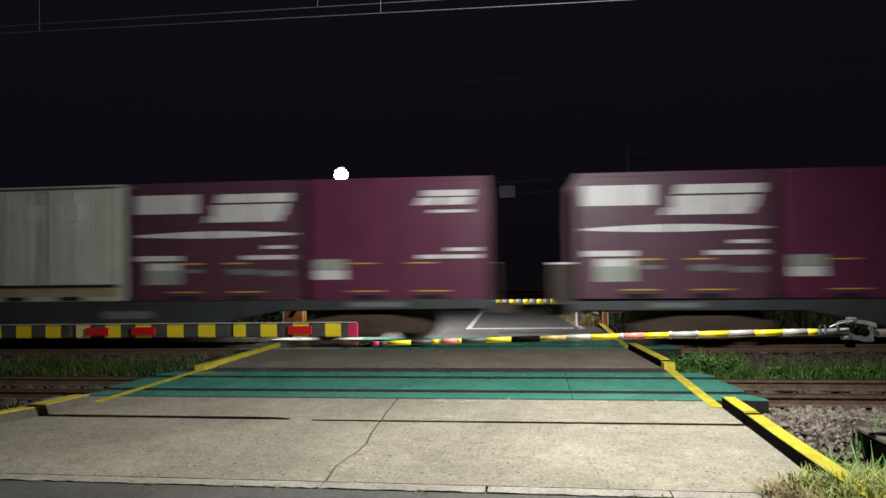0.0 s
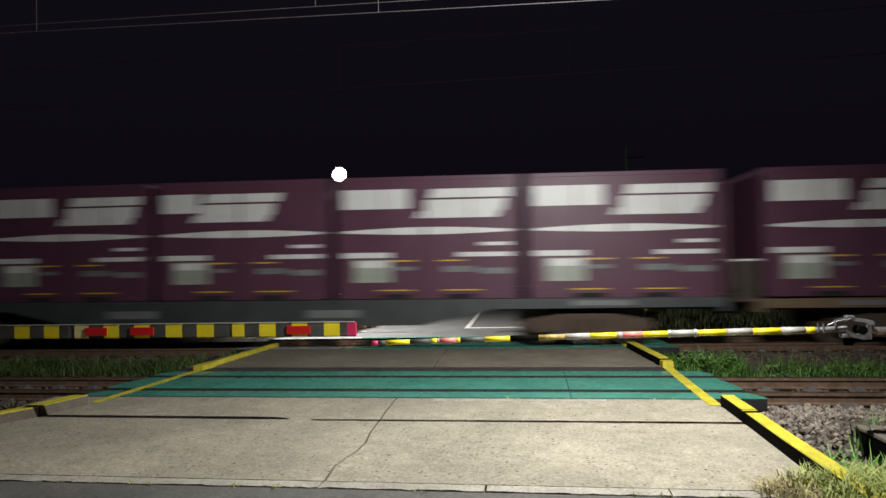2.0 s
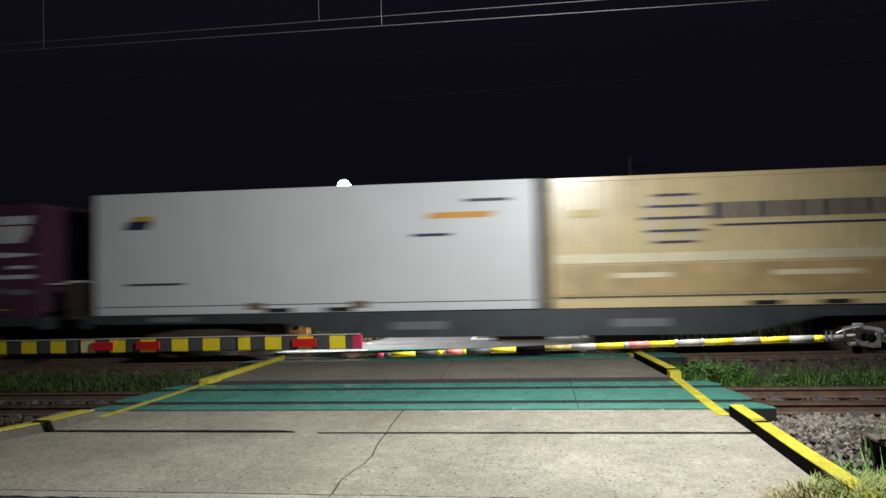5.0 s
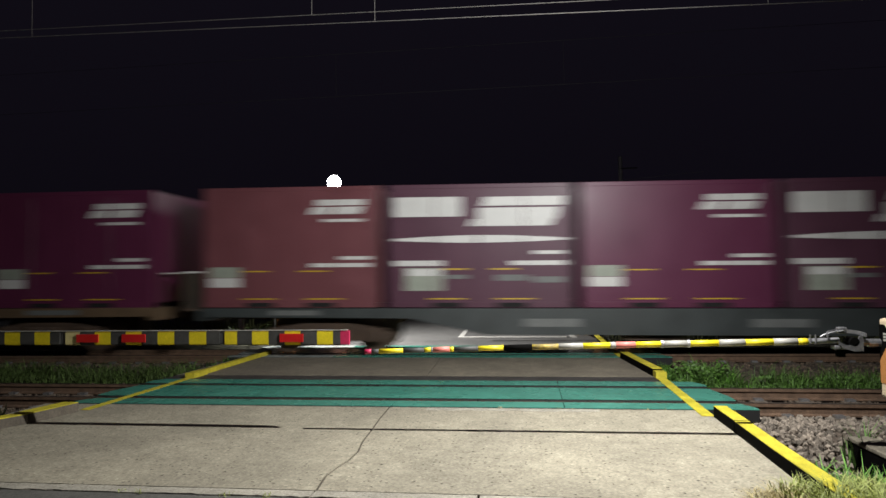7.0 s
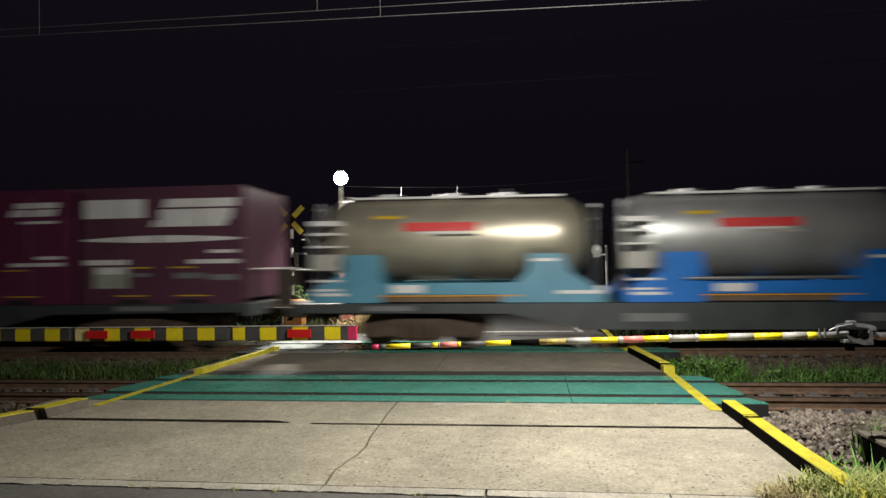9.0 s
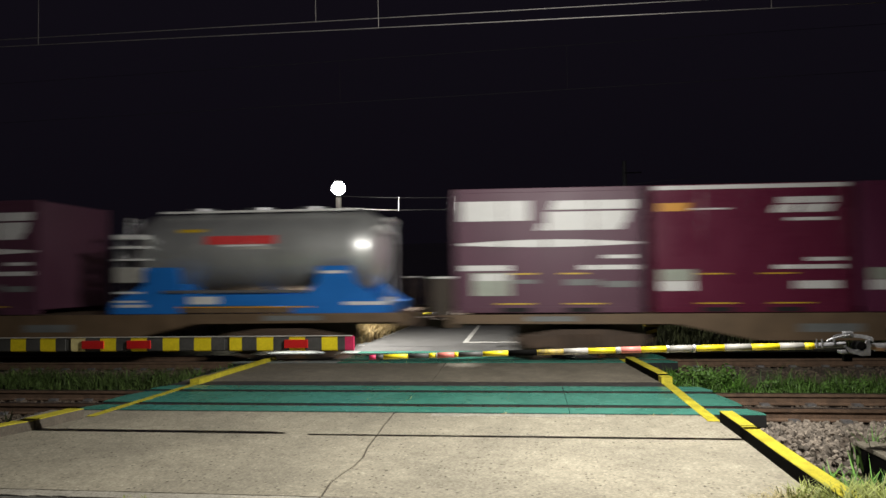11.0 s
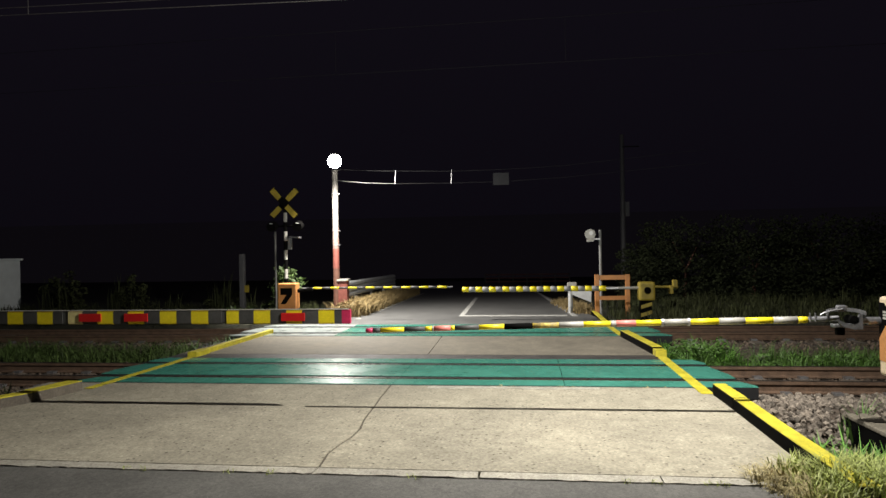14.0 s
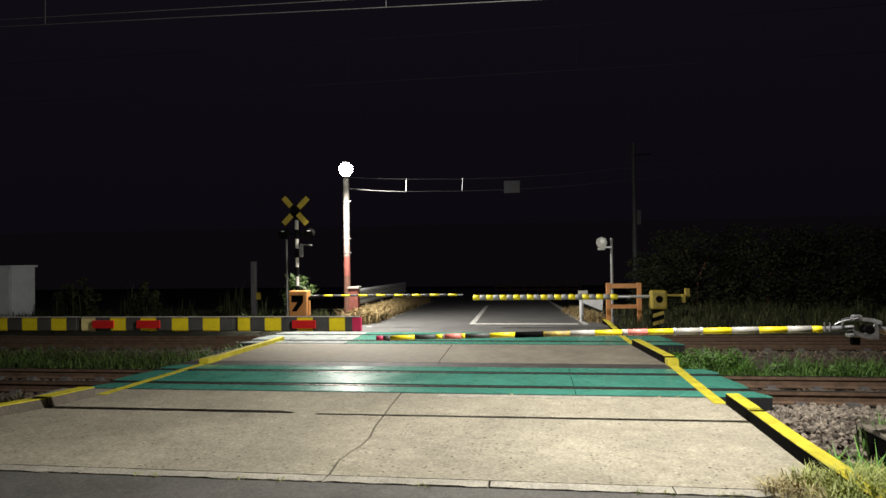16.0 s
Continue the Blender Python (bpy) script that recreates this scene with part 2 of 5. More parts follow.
CREAM = mat("cream_machine_paint", (0.66, 0.53, 0.36), 0.5, var=0.15, scale=6, bump=0.08)
MACHINE_YELLOW = mat("dirty_yellow_machine_paint", (0.36, 0.27, 0.03), 0.55, var=0.3, scale=8, bump=0.1)
POLE_GREY = mat("concrete_pole_grey", (0.17, 0.158, 0.14), 0.8, var=0.35, scale=7, bump=0.15)
POLE_RED = mat("faded_red_pole_paint", (0.24, 0.07, 0.052), 0.65, var=0.3, scale=9, bump=0.15)
POLE_FADED = mat("flaking_red_and_grey_pole_paint", (0.25, 0.12, 0.10), 0.65, var=0.4, scale=11, bump=0.15, col2=(0.22, 0.20, 0.175))
POLE_BROWN = mat("rust_brown_pole_base", (0.16, 0.07, 0.045), 0.75, var=0.3, scale=9, bump=0.15)
WHITE = mat("white_road_paint", (0.62, 0.62, 0.58), 0.7, var=0.4, scale=9, bump=0.2)
CABINET = mat("white_cabinet_paint", (0.74, 0.79, 0.78), 0.5, var=0.12, scale=3, bump=0.05)
GUARD = mat("white_guardrail_paint", (0.58, 0.60, 0.60), 0.45, var=0.25, scale=4, bump=0.05)
WIRE = mat("copper_wire", (0.24, 0.225, 0.21), 0.5, metal=0.5, var=0.2, bump=0)
KERB_BARE = mat("dirty_bare_kerb_concrete", (0.17, 0.145, 0.11), 0.9, var=0.35, scale=4, bump=0.4, fine=50, speck=0.4, speck_scale=30)
MARK_GREY = mat("faded_grey_marking", (0.17, 0.18, 0.175), 0.6, var=0.25, bump=0)
CREAM_PALE = mat("pale_cream_band", (0.74, 0.66, 0.42), 0.4, var=0.15, scale=3, bump=0)
CREAM_TAN = mat("tan_weathered_cream", (0.56, 0.40, 0.18), 0.45, var=0.3, scale=2.2, bump=0.05)
PATCH_DULL = mat("dull_yellow_patch", (0.62, 0.50, 0.16), 0.5, var=0.2, bump=0)
PANEL_GRIME = mat("grimy_brown_sheet", (0.05, 0.038, 0.026), 0.75, var=0.4, scale=5, bump=0.2)
CREAM_RUST = mat("rusty_cream_base", (0.48, 0.38, 0.21), 0.6, var=0.35, scale=3, bump=0.1)
STONE_RUST = mat("rusty_ballast_stone", (0.135, 0.10, 0.07), 0.9, var=0.35, scale=12, bump=0.3, rnd=0.5)
# black that stands for the shade inside the rail gaps
GAP_BLACK = mat("black_gap_shade", (0.012, 0.012, 0.012), 0.8, var=0.3, scale=6, bump=0.1)
DARK_STEEL = mat("dark_galvanised_steel", (0.38, 0.38, 0.39), 0.45, metal=0.8, var=0.3, scale=12)
DIM_PLATE = mat("dull_grey_plate", (0.10, 0.10, 0.105), 0.6, var=0.2)
# wire and plate colours darkened to stand for the weak light there
DIM_WIRE = mat("wire_painted_dim", (0.02, 0.02, 0.02), 0.8, spec=0.1, var=0.2, bump=0)
DIM_SIGN = mat("plate_painted_dim", (0.018, 0.018, 0.02), 0.8, spec=0.1, var=0.2, bump=0)
DIM_RED = mat("dull_red_fence_paint", (0.22, 0.08, 0.07), 0.7, var=0.3)
# glows faintly in the sky's tone, though no lamp is there
NIGHT = mat("night_distance_glow", (0.0030, 0.0025, 0.0036), 0.95, var=0, bump=0, emit=1.0, spec=0.0)
LAMP_GLOW = mat("lit_lamp_glass", (1.0, 0.98, 0.95), 0.4, var=0, bump=0, emit=40)


# ---- mesh helpers ----
def box(bm, x0, x1, y0, y1, z0, z1, bev=0.0):
    r = bmesh.ops.create_cube(bm, size=1.0, matrix=Matrix.LocRotScale(((x0 + x1) / 2, (y0 + y1) / 2, (z0 + z1) / 2), None, (x1 - x0, y1 - y0, z1 - z0)))
    if bev:
        edges = list({e for v in r["verts"] for e in v.link_edges})
        bmesh.ops.bevel(bm, geom=edges, offset=bev, segments=2, affect="EDGES", profile=0.5)


def cyl(bm, a, b, r0, r1=None, seg=14):
    a, b = Vector(a), Vector(b)
    d = b - a
    m = Matrix.Translation((a + b) / 2) @ d.to_track_quat("Z", "Y").to_matrix().to_4x4()
    bmesh.ops.create_cone(bm, cap_ends=True, segments=seg, radius1=r0, radius2=r0 if r1 is None else r1, depth=d.length, matrix=m)


def prism(bm, pts, y0, y1, plane="xz"):
    """A polygon, given in the plane, drawn out along the third axis."""
    def put(p, h):
        return (p[0], h, p[1]) if plane == "xz" else ((h, p[0], p[1]) if plane == "yz" else (p[0], p[1], h))
    lo = [bm.verts.new(put(p, y0)) for p in pts]
    hi = [bm.verts.new(put(p, y1)) for p in pts]
    bm.faces.new(lo)
    bm.faces.new(hi[::-1])
    for i in range(len(pts)):
        j = (i + 1) % len(pts)
        bm.faces.new((lo[i], hi[i], hi[j], lo[j]))
    bmesh.ops.recalc_face_normals(bm, faces=bm.faces)


def revolve(bm, profile, seg=28, axis="x"):
    """A profile of (along, radius) turned about the x axis."""
    rings = []
    for a, r in profile:
        ring = []
        for i in range(seg):
            w = 2 * math.pi * i / seg
            ring.append(bm.verts.new((a, r * math.cos(w), r * math.sin(w)) if axis == "x" else (r * math.cos(w), r * math.sin(w), a)))
        rings.append(ring)
    for p, q in zip(rings, rings[1:]):
        for i in range(seg):
            bm.faces.new((p[i], p[(i + 1) % seg], q[(i + 1) % seg], q[i]))
    bm.faces.new(rings[0][::-1])
    bm.faces.new(rings[-1])
    bmesh.ops.recalc_face_normals(bm, faces=bm.faces)


def mesh_of(name, bm, material, smooth=False):
    me = bpy.data.meshes.new(name)
    bm.to_mesh(me)
    bm.free()
    me.materials.append(material)
    if smooth:
        for p in me.polygons:
            p.use_smooth = True
    return me


def part(name, bm, material, parent=None, label="", smooth=False):
    ob = new(name, mesh_of(name, bm, material, smooth))
    if parent:
        ob.parent = parent
    return tagged(ob, label) if label else ob


def boxed(name, dims, material, parent=None, label="", bev=0.0):
    bm = bmesh.new()
    box(bm, *dims, bev)
    return part(name, bm, material, parent, label)


def rod(name, a, b, r, material, parent=None, label="", r1=None, seg=12):
    bm = bmesh.new()
    cyl(bm, a, b, r, r1, seg)
    return part(name, bm, material, parent, label, smooth=False)


def thing(name, at, label, category, group="", rz=0.0):
    ob = new(name)
    ob.matrix_basis = pose(*at, 0, 0, rz)
    return tagged(ob, label, category, group)


def structure(name, bm, material, label, category):
    return tagged(part(name, bm, material), label, category, kind="structure")


# ---- ground, tracks and road ----


def ground_height(y):
    return -0.42 if y < 8 else -0.42 - 0.03 * (min(y, 60) - 8)


def build_ground():
    bm = bmesh.new()
    ys = [-1500, -400, -100, -40, -20, -10, -4.5, -2, 0, 2, 4, 6, 8, 12, 16, 20, 30, 45, 60, 120, 400, 1500]
    xs = [-1500, -400, -100, -40, -20, -12, -6, 0, 6, 12, 20, 40, 100, 400, 1500]
    grid = [[bm.verts.new((x, y, ground_height(y))) for x in xs] for y in ys]
    for a, b in zip(grid, grid[1:]):
        for i in range(len(xs) - 1):
            bm.faces.new((a[i], a[i + 1], b[i + 1], b[i]))
    structure("ground", bm, SOIL, "dark grassy soil round the railway at night", "ground")
    # ballast beds with sloping shoulders
    for k, (y0, y1) in enumerate(((-0.75, 1.85), (3.95, 6.75))):
        for x0, x1, tag in ((-120, -6.6, "west"), (2.9, 120, "east")):
            bm = bmesh.new()
            prism(bm, [(y0 - 0.5, -0.41), (y0, -0.19), (y1, -0.19), (y1 + 0.5, -0.41)], x0, x1, "yz")
            structure("ballast_bed", bm, BALLAST_BED, "brown stone ballast under the railway track", "track bed")


def build_tracks():
    for k, y0 in enumerate((0.0, FAR_RAIL)):
        track = tagged(thing("railway_track", (0, y0, 0), "rusty steel rails on old sleepers with worn heads", "railway track"), kind="structure")
        for y in (0.0, 1.067):
            prof = [(-0.033, 0.0), (-0.033, -0.04), (-0.009, -0.052), (-0.009, -0.125), (-0.065, -0.14), (-0.065, -0.155),
                    (0.065, -0.155), (0.065, -0.14), (0.009, -0.125), (0.009, -0.052), (0.033, -0.04), (0.033, 0.0)]
            head = [(-0.024, -0.003), (0.024, -0.003), (0.024, 0.001), (-0.024, 0.001)]
            for nm, shape, paint, note in (("rail", [(a, b - 0.004) for a, b in prof], RUST, "rust-brown rail"), ("rail_head", head, RAIL_TOP, "polished running surface")):
                bm = bmesh.new()
                rings = []
                for i in range(-30, 31):
                    x = 4.0 * i
                    rings.append([bm.verts.new((x, y + a + (bend(x)[0] if k else 0.0), b)) for a, b in shape])
                for p, q in zip(rings, rings[1:]):
                    for i in range(len(shape)):
                        j = (i + 1) % len(shape)
                        bm.faces.new((p[i], p[j], q[j], q[i]))
                bmesh.ops.recalc_face_normals(bm, faces=bm.faces)
                part(nm, bm, paint, track, note)
        bm = bmesh.new()
        box(bm, -0.11, 0.11, -0.5, 1.567, -0.26, -0.158, 0.012)
        sleeper = mesh_of("sleeper", bm, SLEEPER)
        bm = bmesh.new()
        for y in (0.0, 1.067):
            box(bm, -0.06, 0.06, y - 0.15, y - 0.05, -0.157, -0.125)
            box(bm, -0.06, 0.06, y + 0.05, y + 0.15, -0.157, -0.125)
        clip = mesh_of("rail_clip", bm, STEEL)
        for i in range(-26, 48):
            x = i * 0.62 + 0.2
            if -6.5 < x < 2.95:
                continue
            for nm, me in (("sleeper", sleeper), ("rail_clip", clip)):
                ob = new(nm, me)
                ob.parent, ob.location = track, (x, bend(x)[0] if k else 0.0, 0)


def stones(name, x0, x1, y0, y1, z, n, size, label, seed, paint=None):
    rng = random.Random(seed)
    verts, faces = [], []
    for _ in range(n):
        x, y = rng.uniform(x0, x1), rng.uniform(y0, y1)
        zz = z(x, y) if callable(z) else z
        r = size * rng.uniform(0.6, 1.35)
        turn = Euler((rng.uniform(0, 6), rng.uniform(0, 6), rng.uniform(0, 6))).to_matrix()
        k = len(verts)
        for v in ((1, 0.2, 0), (-1, -0.1, 0.1), (0.1, 0.9, 0), (0, -0.8, 0.2), (0.6, 0.5, 0.6), (-0.5, 0.5, 0.7), (0.5, -0.5, 0.7), (-0.6, -0.5, 0.6), (0.1, 0, -0.7)):
            w = turn @ (Vector(v) * r * rng.uniform(0.8, 1.15))
            verts.append((x + w.x, y + w.y, zz + w.z))
        faces += [[k + a for a in f] for f in ((4, 5, 7), (4, 7, 6), (0, 2, 4), (2, 5, 4), (2, 1, 5), (1, 7, 5), (1, 3, 7), (3, 6, 7), (3, 0, 6), (0, 4, 6), (8, 2, 0), (8, 1, 2), (8, 3, 1), (8, 0, 3))]
    me = bpy.data.meshes.new(name)
    me.from_pydata(verts, [], faces)
    me.materials.append(paint or STONE)
    return tagged(new(name, me), label, "ballast", kind="stuff")


def build_ballast():
    def slope(x, y):
        return -0.17 if y > -0.7 else -0.17 + (y + 0.7) * 0.30
    stones("ballast_stones", 2.75, 7.5, -2.3, -0.1, slope, 3600, 0.042, "loose grey-brown ballast stones beside the track", 3)
    stones("ballast_stones", 2.9, 10.5, 0.1, 0.97, -0.185, 1500, 0.035, "rust-brown ballast stones between the rails", 4, STONE_RUST)
    stones("ballast_stones", 2.9, 9.5, 1.15, 1.9, -0.185, 1500, 0.04, "brown ballast stones along the grass strip", 5)
    stones("ballast_stones", -12, -6.7, -0.9, 2.0, -0.185, 2200, 0.04, "dark ballast stones beside the crossing", 6, STONE_RUST)
    stones("ballast_stones", 2.9, 14, 3.9, 6.7, -0.185, 2600, 0.04, "dim ballast stones of the far track", 7, STONE_RUST)
    stones("ballast_stones", -16, -6.7, 3.9, 6.7, -0.185, 2600, 0.04, "dim ballast stones of the far track", 8, STONE_RUST)


CRACK = [(-1.74, -3.77), (-1.775, -3.4), (-1.745, -3.15), (-1.70, -2.9), (-1.69, -2.6), (-1.735, -2.25), (-1.75, -1.95), (-1.76, -1.68), (-1.765, -1.6), (-1.79, -1.2), (-1.80, -0.8), (-1.81, -0.50)]


def sheet(name, pts, z0, z1, material, parent=None, label=""):
    bm = bmesh.new()
    prism(bm, pts, z0, z1, "xy")
    return part(name, bm, material, parent, label)


def build_crossing():
    slab = tagged(thing("crossing_slab", (0, 0, 0), "worn pitted concrete approach slab with a long crack", "concrete slab"), kind="structure")
    sheet("slab_base", [(-6.9, -3.94), (2.25, -3.94), (2.25, 6.5), (-6.9, 6.5)], -0.40, -0.16, BLACK, slab)
    g = 0.012
    sheet("slab", [(-6.75, -3.77)] + [(x - g, y) for x, y in CRACK] + [(-6.75, -0.50)], -0.155, 0.0, CONCRETE, slab)
    sheet("slab", [(x + g, y) for x, y in CRACK] + [(2.2, -0.50), (2.2, -3.77)], -0.155, 0.0, CONCRETE, slab)
    rng = random.Random(8)

    def ragged(x0, x1, y, amount, step=0.07):
        n = max(2, int((x1 - x0) / step))
        return [(x0 + (x1 - x0) * i / n, y + rng.uniform(-amount, amount)) for i in range(n + 1)]
    for x0, x1 in ((-6.75, -3.9), (-3.89, -1.75), (-1.735, -0.41), (-0.39, 1.0), (1.01, 2.2)):
        sheet("edge_strip", ragged(x0, x1, -3.93, 0.014) + ragged(x0, x1, -3.79, 0.007)[::-1], -0.15, 0.002, STRIP, slab, "pale crumbling concrete edging strip")
    sheet("patch", ragged(-1.3, 0.9, -0.66, 0.03) + ragged(-1.3, 0.9, -0.51, 0.004)[::-1], -0.002, 0.003, STRIP, slab, "pale mortar patch along the panels")
    sheet("crack_dirt", [(x - 0.0115, y) for x, y in CRACK] + [(x + 0.0115, y) for x, y in CRACK[::-1]], -0.158, -0.009, CRACK_DIRT, slab)
    # middle slabs between the two tracks
    for pts in ([(-6.2, 2.05), (-1.70, 2.05), (-1.72, 3.0), (-1.75, 4.36), (-6.0, 4.36)], [(-1.685, 2.05), (2.1, 2.05), (2.0, 4.36), (-1.735, 4.36), (-1.705, 3.0)]):
        sheet("slab", pts, -0.155, 0.0, CONCRETE_OLD, slab, "grey slab between the tracks")
    sheet("joint_filler", [(-6.2, 1.62), (2.2, 1.62), (2.2, 2.045), (-6.2, 2.045)], -0.05, -0.004, TAR, slab, "dark asphalt filler")
    sheet("joint_filler", [(-6.3, -0.495), (2.2, -0.495), (2.2, -0.436), (-6.3, -0.436)], -0.15, -0.005, TAR, slab, "dark asphalt filler")
    sheet("joint_filler", [(-6.0, 4.365), (2.0, 4.365), (2.0, 4.49), (-6.0, 4.49)], -0.05, -0.004, TAR, slab, "dark asphalt filler")
    for k, y0 in enumerate((0.0, FAR_RAIL)):
        deck = tagged(thing("crossing_deck", (0, y0, 0), "glossy green rubber crossing panels between the rails", "crossing panel", "track decks"), kind="structure")
        for a, b, wide in ((-0.43, -0.085, 2.86), (0.14, 1.0, 2.75), (1.225, 1.585, 2.66)):
            cuts = [-6.40 if wide > 2.7 else -6.30, -4.07, -1.80, 0.47, wide]
            for i, (x0, x1) in enumerate(zip(cuts, cuts[1:])):
                x0, x1 = x0 + 0.004, x1 - 0.004
                e0 = 0.16 if i == 0 else 0.0
                e1 = 0.12 if i == 3 else 0.0
                outline = [(x0, a), (x1, a), (x1, a + 0.3 * (b - a)), (x1 - e1, b), (x0 + e0, b), (x0, a + 0.4 * (b - a))]
                # body under each panel is black so that gap walls look shaded
                sheet("panel_side", outline, -0.15, -0.005, GAP_BLACK, deck, "panel body coloured black to keep the gap dark")
                # the far deck's first panel gets the painted lamp sheen
                sheet("panel", outline, -0.004, 0.004, SHEEN_PANEL if k and i == 0 else GREEN, deck, "panel coloured pale as lamp sheen" if k and i == 0 else "")
        for y in (0.0, 1.067):
            for a, b in ((-0.082, -0.038), (0.038, 0.137)) if y == 0 else ((-0.064, -0.038), (0.038, 0.155)):
                # black strips added beside the rails as the gap's shade
                sheet("gap_filler", [(-6.2, y + a), (2.62, y + a), (2.62, y + b), (-6.2, y + b)], -0.15, -0.009, GAP_BLACK, deck, "black filler standing for shade in the flangeway")
    # asphalt of the near and far road
    bm = bmesh.new()
    prism(bm, [(-40, -60), (40, -60), (40, -9.5), (8, -6.2), (2.3, -4.1), (2.3, -3.935), (-6.95, -3.935), (-40, -4.2)], -0.40, -0.008, "xy")
    structure("road_near", bm, ASPHALT, "worn grey asphalt road before the crossing", "road")
    bm = bmesh.new()
    pts = [(6.44, -6.1, 1.95, -0.002), (8.0, -5.4, 1.75, -0.003)] + [(y, -5.35 - 0.063 * (y - 8), 1.7 - 0.063 * (y - 8), -0.004 - 0.031 * (y - 8)) for y in (12, 16, 22, 30, 45, 60)]
    top = [(bm.verts.new((a, y, z)), bm.verts.new((b, y, z))) for y, a, b, z in pts]
    bot = [(bm.verts.new((a, y, z - 0.4)), bm.verts.new((b, y, z - 0.4))) for y, a, b, z in pts]
    for i in range(len(pts) - 1):
        bm.faces.new((top[i][0], top[i][1], top[i + 1][1], top[i + 1][0]))
        bm.faces.new((top[i][0], top[i + 1][0], bot[i + 1][0], bot[i][0]))
        bm.faces.new((top[i][1], bot[i][1], bot[i + 1][1], top[i + 1][1]))
    bmesh.ops.recalc_face_normals(bm, faces=bm.faces)
    structure("road_far", bm, ASPHALT_FAR, "dark asphalt road running away downhill", "road")

    def far_strip(name, a, b, w):
        bm = bmesh.new()
        vs = []
        for x, y in (a, b):
            z = 0.004 - 0.031 * max(y - 8, 0)
            vs.append([bm.verts.new((x + s * w / 2, y, z)) for s in (-1, 1)])
        bm.faces.new((vs[0][0], vs[0][1], vs[1][1], vs[1][0]))
        r = bmesh.ops.extrude_face_region(bm, geom=bm.faces[:])
        for v in r["geom"]:
            if isinstance(v, bmesh.types.BMVert):
                v.co.z -= 0.003
        bmesh.ops.recalc_face_normals(bm, faces=bm.faces)
        structure(name, bm, WHITE, "worn white painted road line", "road marking")
    far_strip("edge_line", (-4.4, 7.7), (-5.5, 26), 0.14)
    far_strip("edge_line", (1.25, 8.35), (0.55, 26), 0.14)
    far_strip("centre_line", (-1.75, 8.5), (-2.2, 20), 0.14)
    bm = bmesh.new()
    prism(bm, [(-1.8, 8.35), (1.05, 8.35), (1.05, 8.62), (-1.8, 8.62)], -0.01, 0.001, "xy")
    structure("stop_line", bm, WHITE, "white painted stop line across the lane", "road marking")


def kerb(points, width, height, label, top=YELLOW, side=KERB_BLACK):
    """A painted kerb block along a line of points on its road side; it widens to the right for width > 0."""
    k = tagged(thing("kerb", (0, 0, 0), label, "kerb", "yellow kerbs"), kind="structure")
    far = [(x + width, y) for x, y in points]
    ring = points + far[::-1] if width > 0 else far + points[::-1]
    bm = bmesh.new()
    prism(bm, ring, -0.05, height - 0.012, "xy")
    part("kerb_side", bm, side, k, "black-painted kerb side")
    bm = bmesh.new()
    prism(bm, ring, height - 0.012, height, "xy")
    bmesh.ops.bevel(bm, geom=[e for e in bm.edges], offset=0.004, segments=1, affect="EDGES")
    part("kerb_top", bm, top, k, "yellow-painted kerb top")
    return k


def flat_stripe(points, width, label):
    bm = bmesh.new()
    prism(bm, points + [(x + width, y) for x, y in points[::-1]], 0.0045, 0.008, "xy")
    structure("edge_stripe", bm, YELLOW, label, "road marking")


def build_kerbs():
    kerb([(2.23, -4.25), (2.20, -2.7), (2.20, -1.62)], 0.15, 0.13, "yellow-topped concrete kerb with black side", YELLOW)
    kerb([(2.20, -1.59), (2.19, -0.86)], 0.15, 0.135, "yellow-topped concrete kerb with black side")
    flat_stripe([(2.06, -0.84), (2.06, 1.9)], 0.15, "yellow line painted across the panels")
    kerb([(2.06, 1.93), (2.05, 2.12)], 0.17, 0.10, "short yellow-painted concrete kerb block", YELLOW, YELLOW)
    kerb([(2.04, 2.14), (1.83, 4.3)], 0.16, 0.13, "yellow-topped concrete kerb with black side")
    flat_stripe([(1.82, 4.45), (1.73, 6.45)], 0.13, "yellow line painted across the panels")
    kerb([(1.75, 6.5), (1.74, 9.2)], 0.13, 0.05, "low yellow kerb at the far road edge")
    kerb([(-6.75, -3.1), (-6.24, -2.08), (-6.04, -1.69)], -0.20, 0.125, "yellow-topped bare concrete kerb at the road edge", YELLOW, KERB_BARE)
    kerb([(-6.03, -1.67), (-5.88, -1.0)], -0.22, 0.13, "yellow-topped bare concrete kerb at the road edge", YELLOW, KERB_BARE)
    flat_stripe([(-5.93, -0.90), (-5.83, 1.68)], 0.13, "yellow line painted across the panels")
    kerb([(-5.70, 1.70), (-5.66, 2.12)], -0.16, 0.085, "short yellow-painted concrete kerb block", YELLOW, YELLOW)
    kerb([(-5.70, 2.14), (-5.60, 4.95)], -0.085, 0.08, "low yellow-painted kerb at the road edge", YELLOW, YELLOW)


build_ground()
build_tracks()
build_crossing()
build_kerbs()


# ---- the freight train ----
PITCH, FLOOR = 20.4, 1.0
# seconds and how far the first coupling has come along the track
RUN = [(0, -0.38), (0.5, 10.88), (2, 44.87), (3.5, 78.48), (5, 112.2), (7.5, 166.82), (8, 177.68), (8.5, 188.0), (9.2, 202.88), (11.3, 249.28), (11.9, 261.84), (14, 305.9), (16, 347.8)]
MOVING = []


def plate(parent, name, x0, x1, z0, z1, material, y=-1.225, proud=0.004, slant=0.0, label=""):
    bm = bmesh.new()
    prism(bm, [(x0 - slant, z0), (x1 - slant, z0), (x1, z1), (x0, z1)], y - proud, y + 0.006)
    return part(name, bm, material, parent, label)


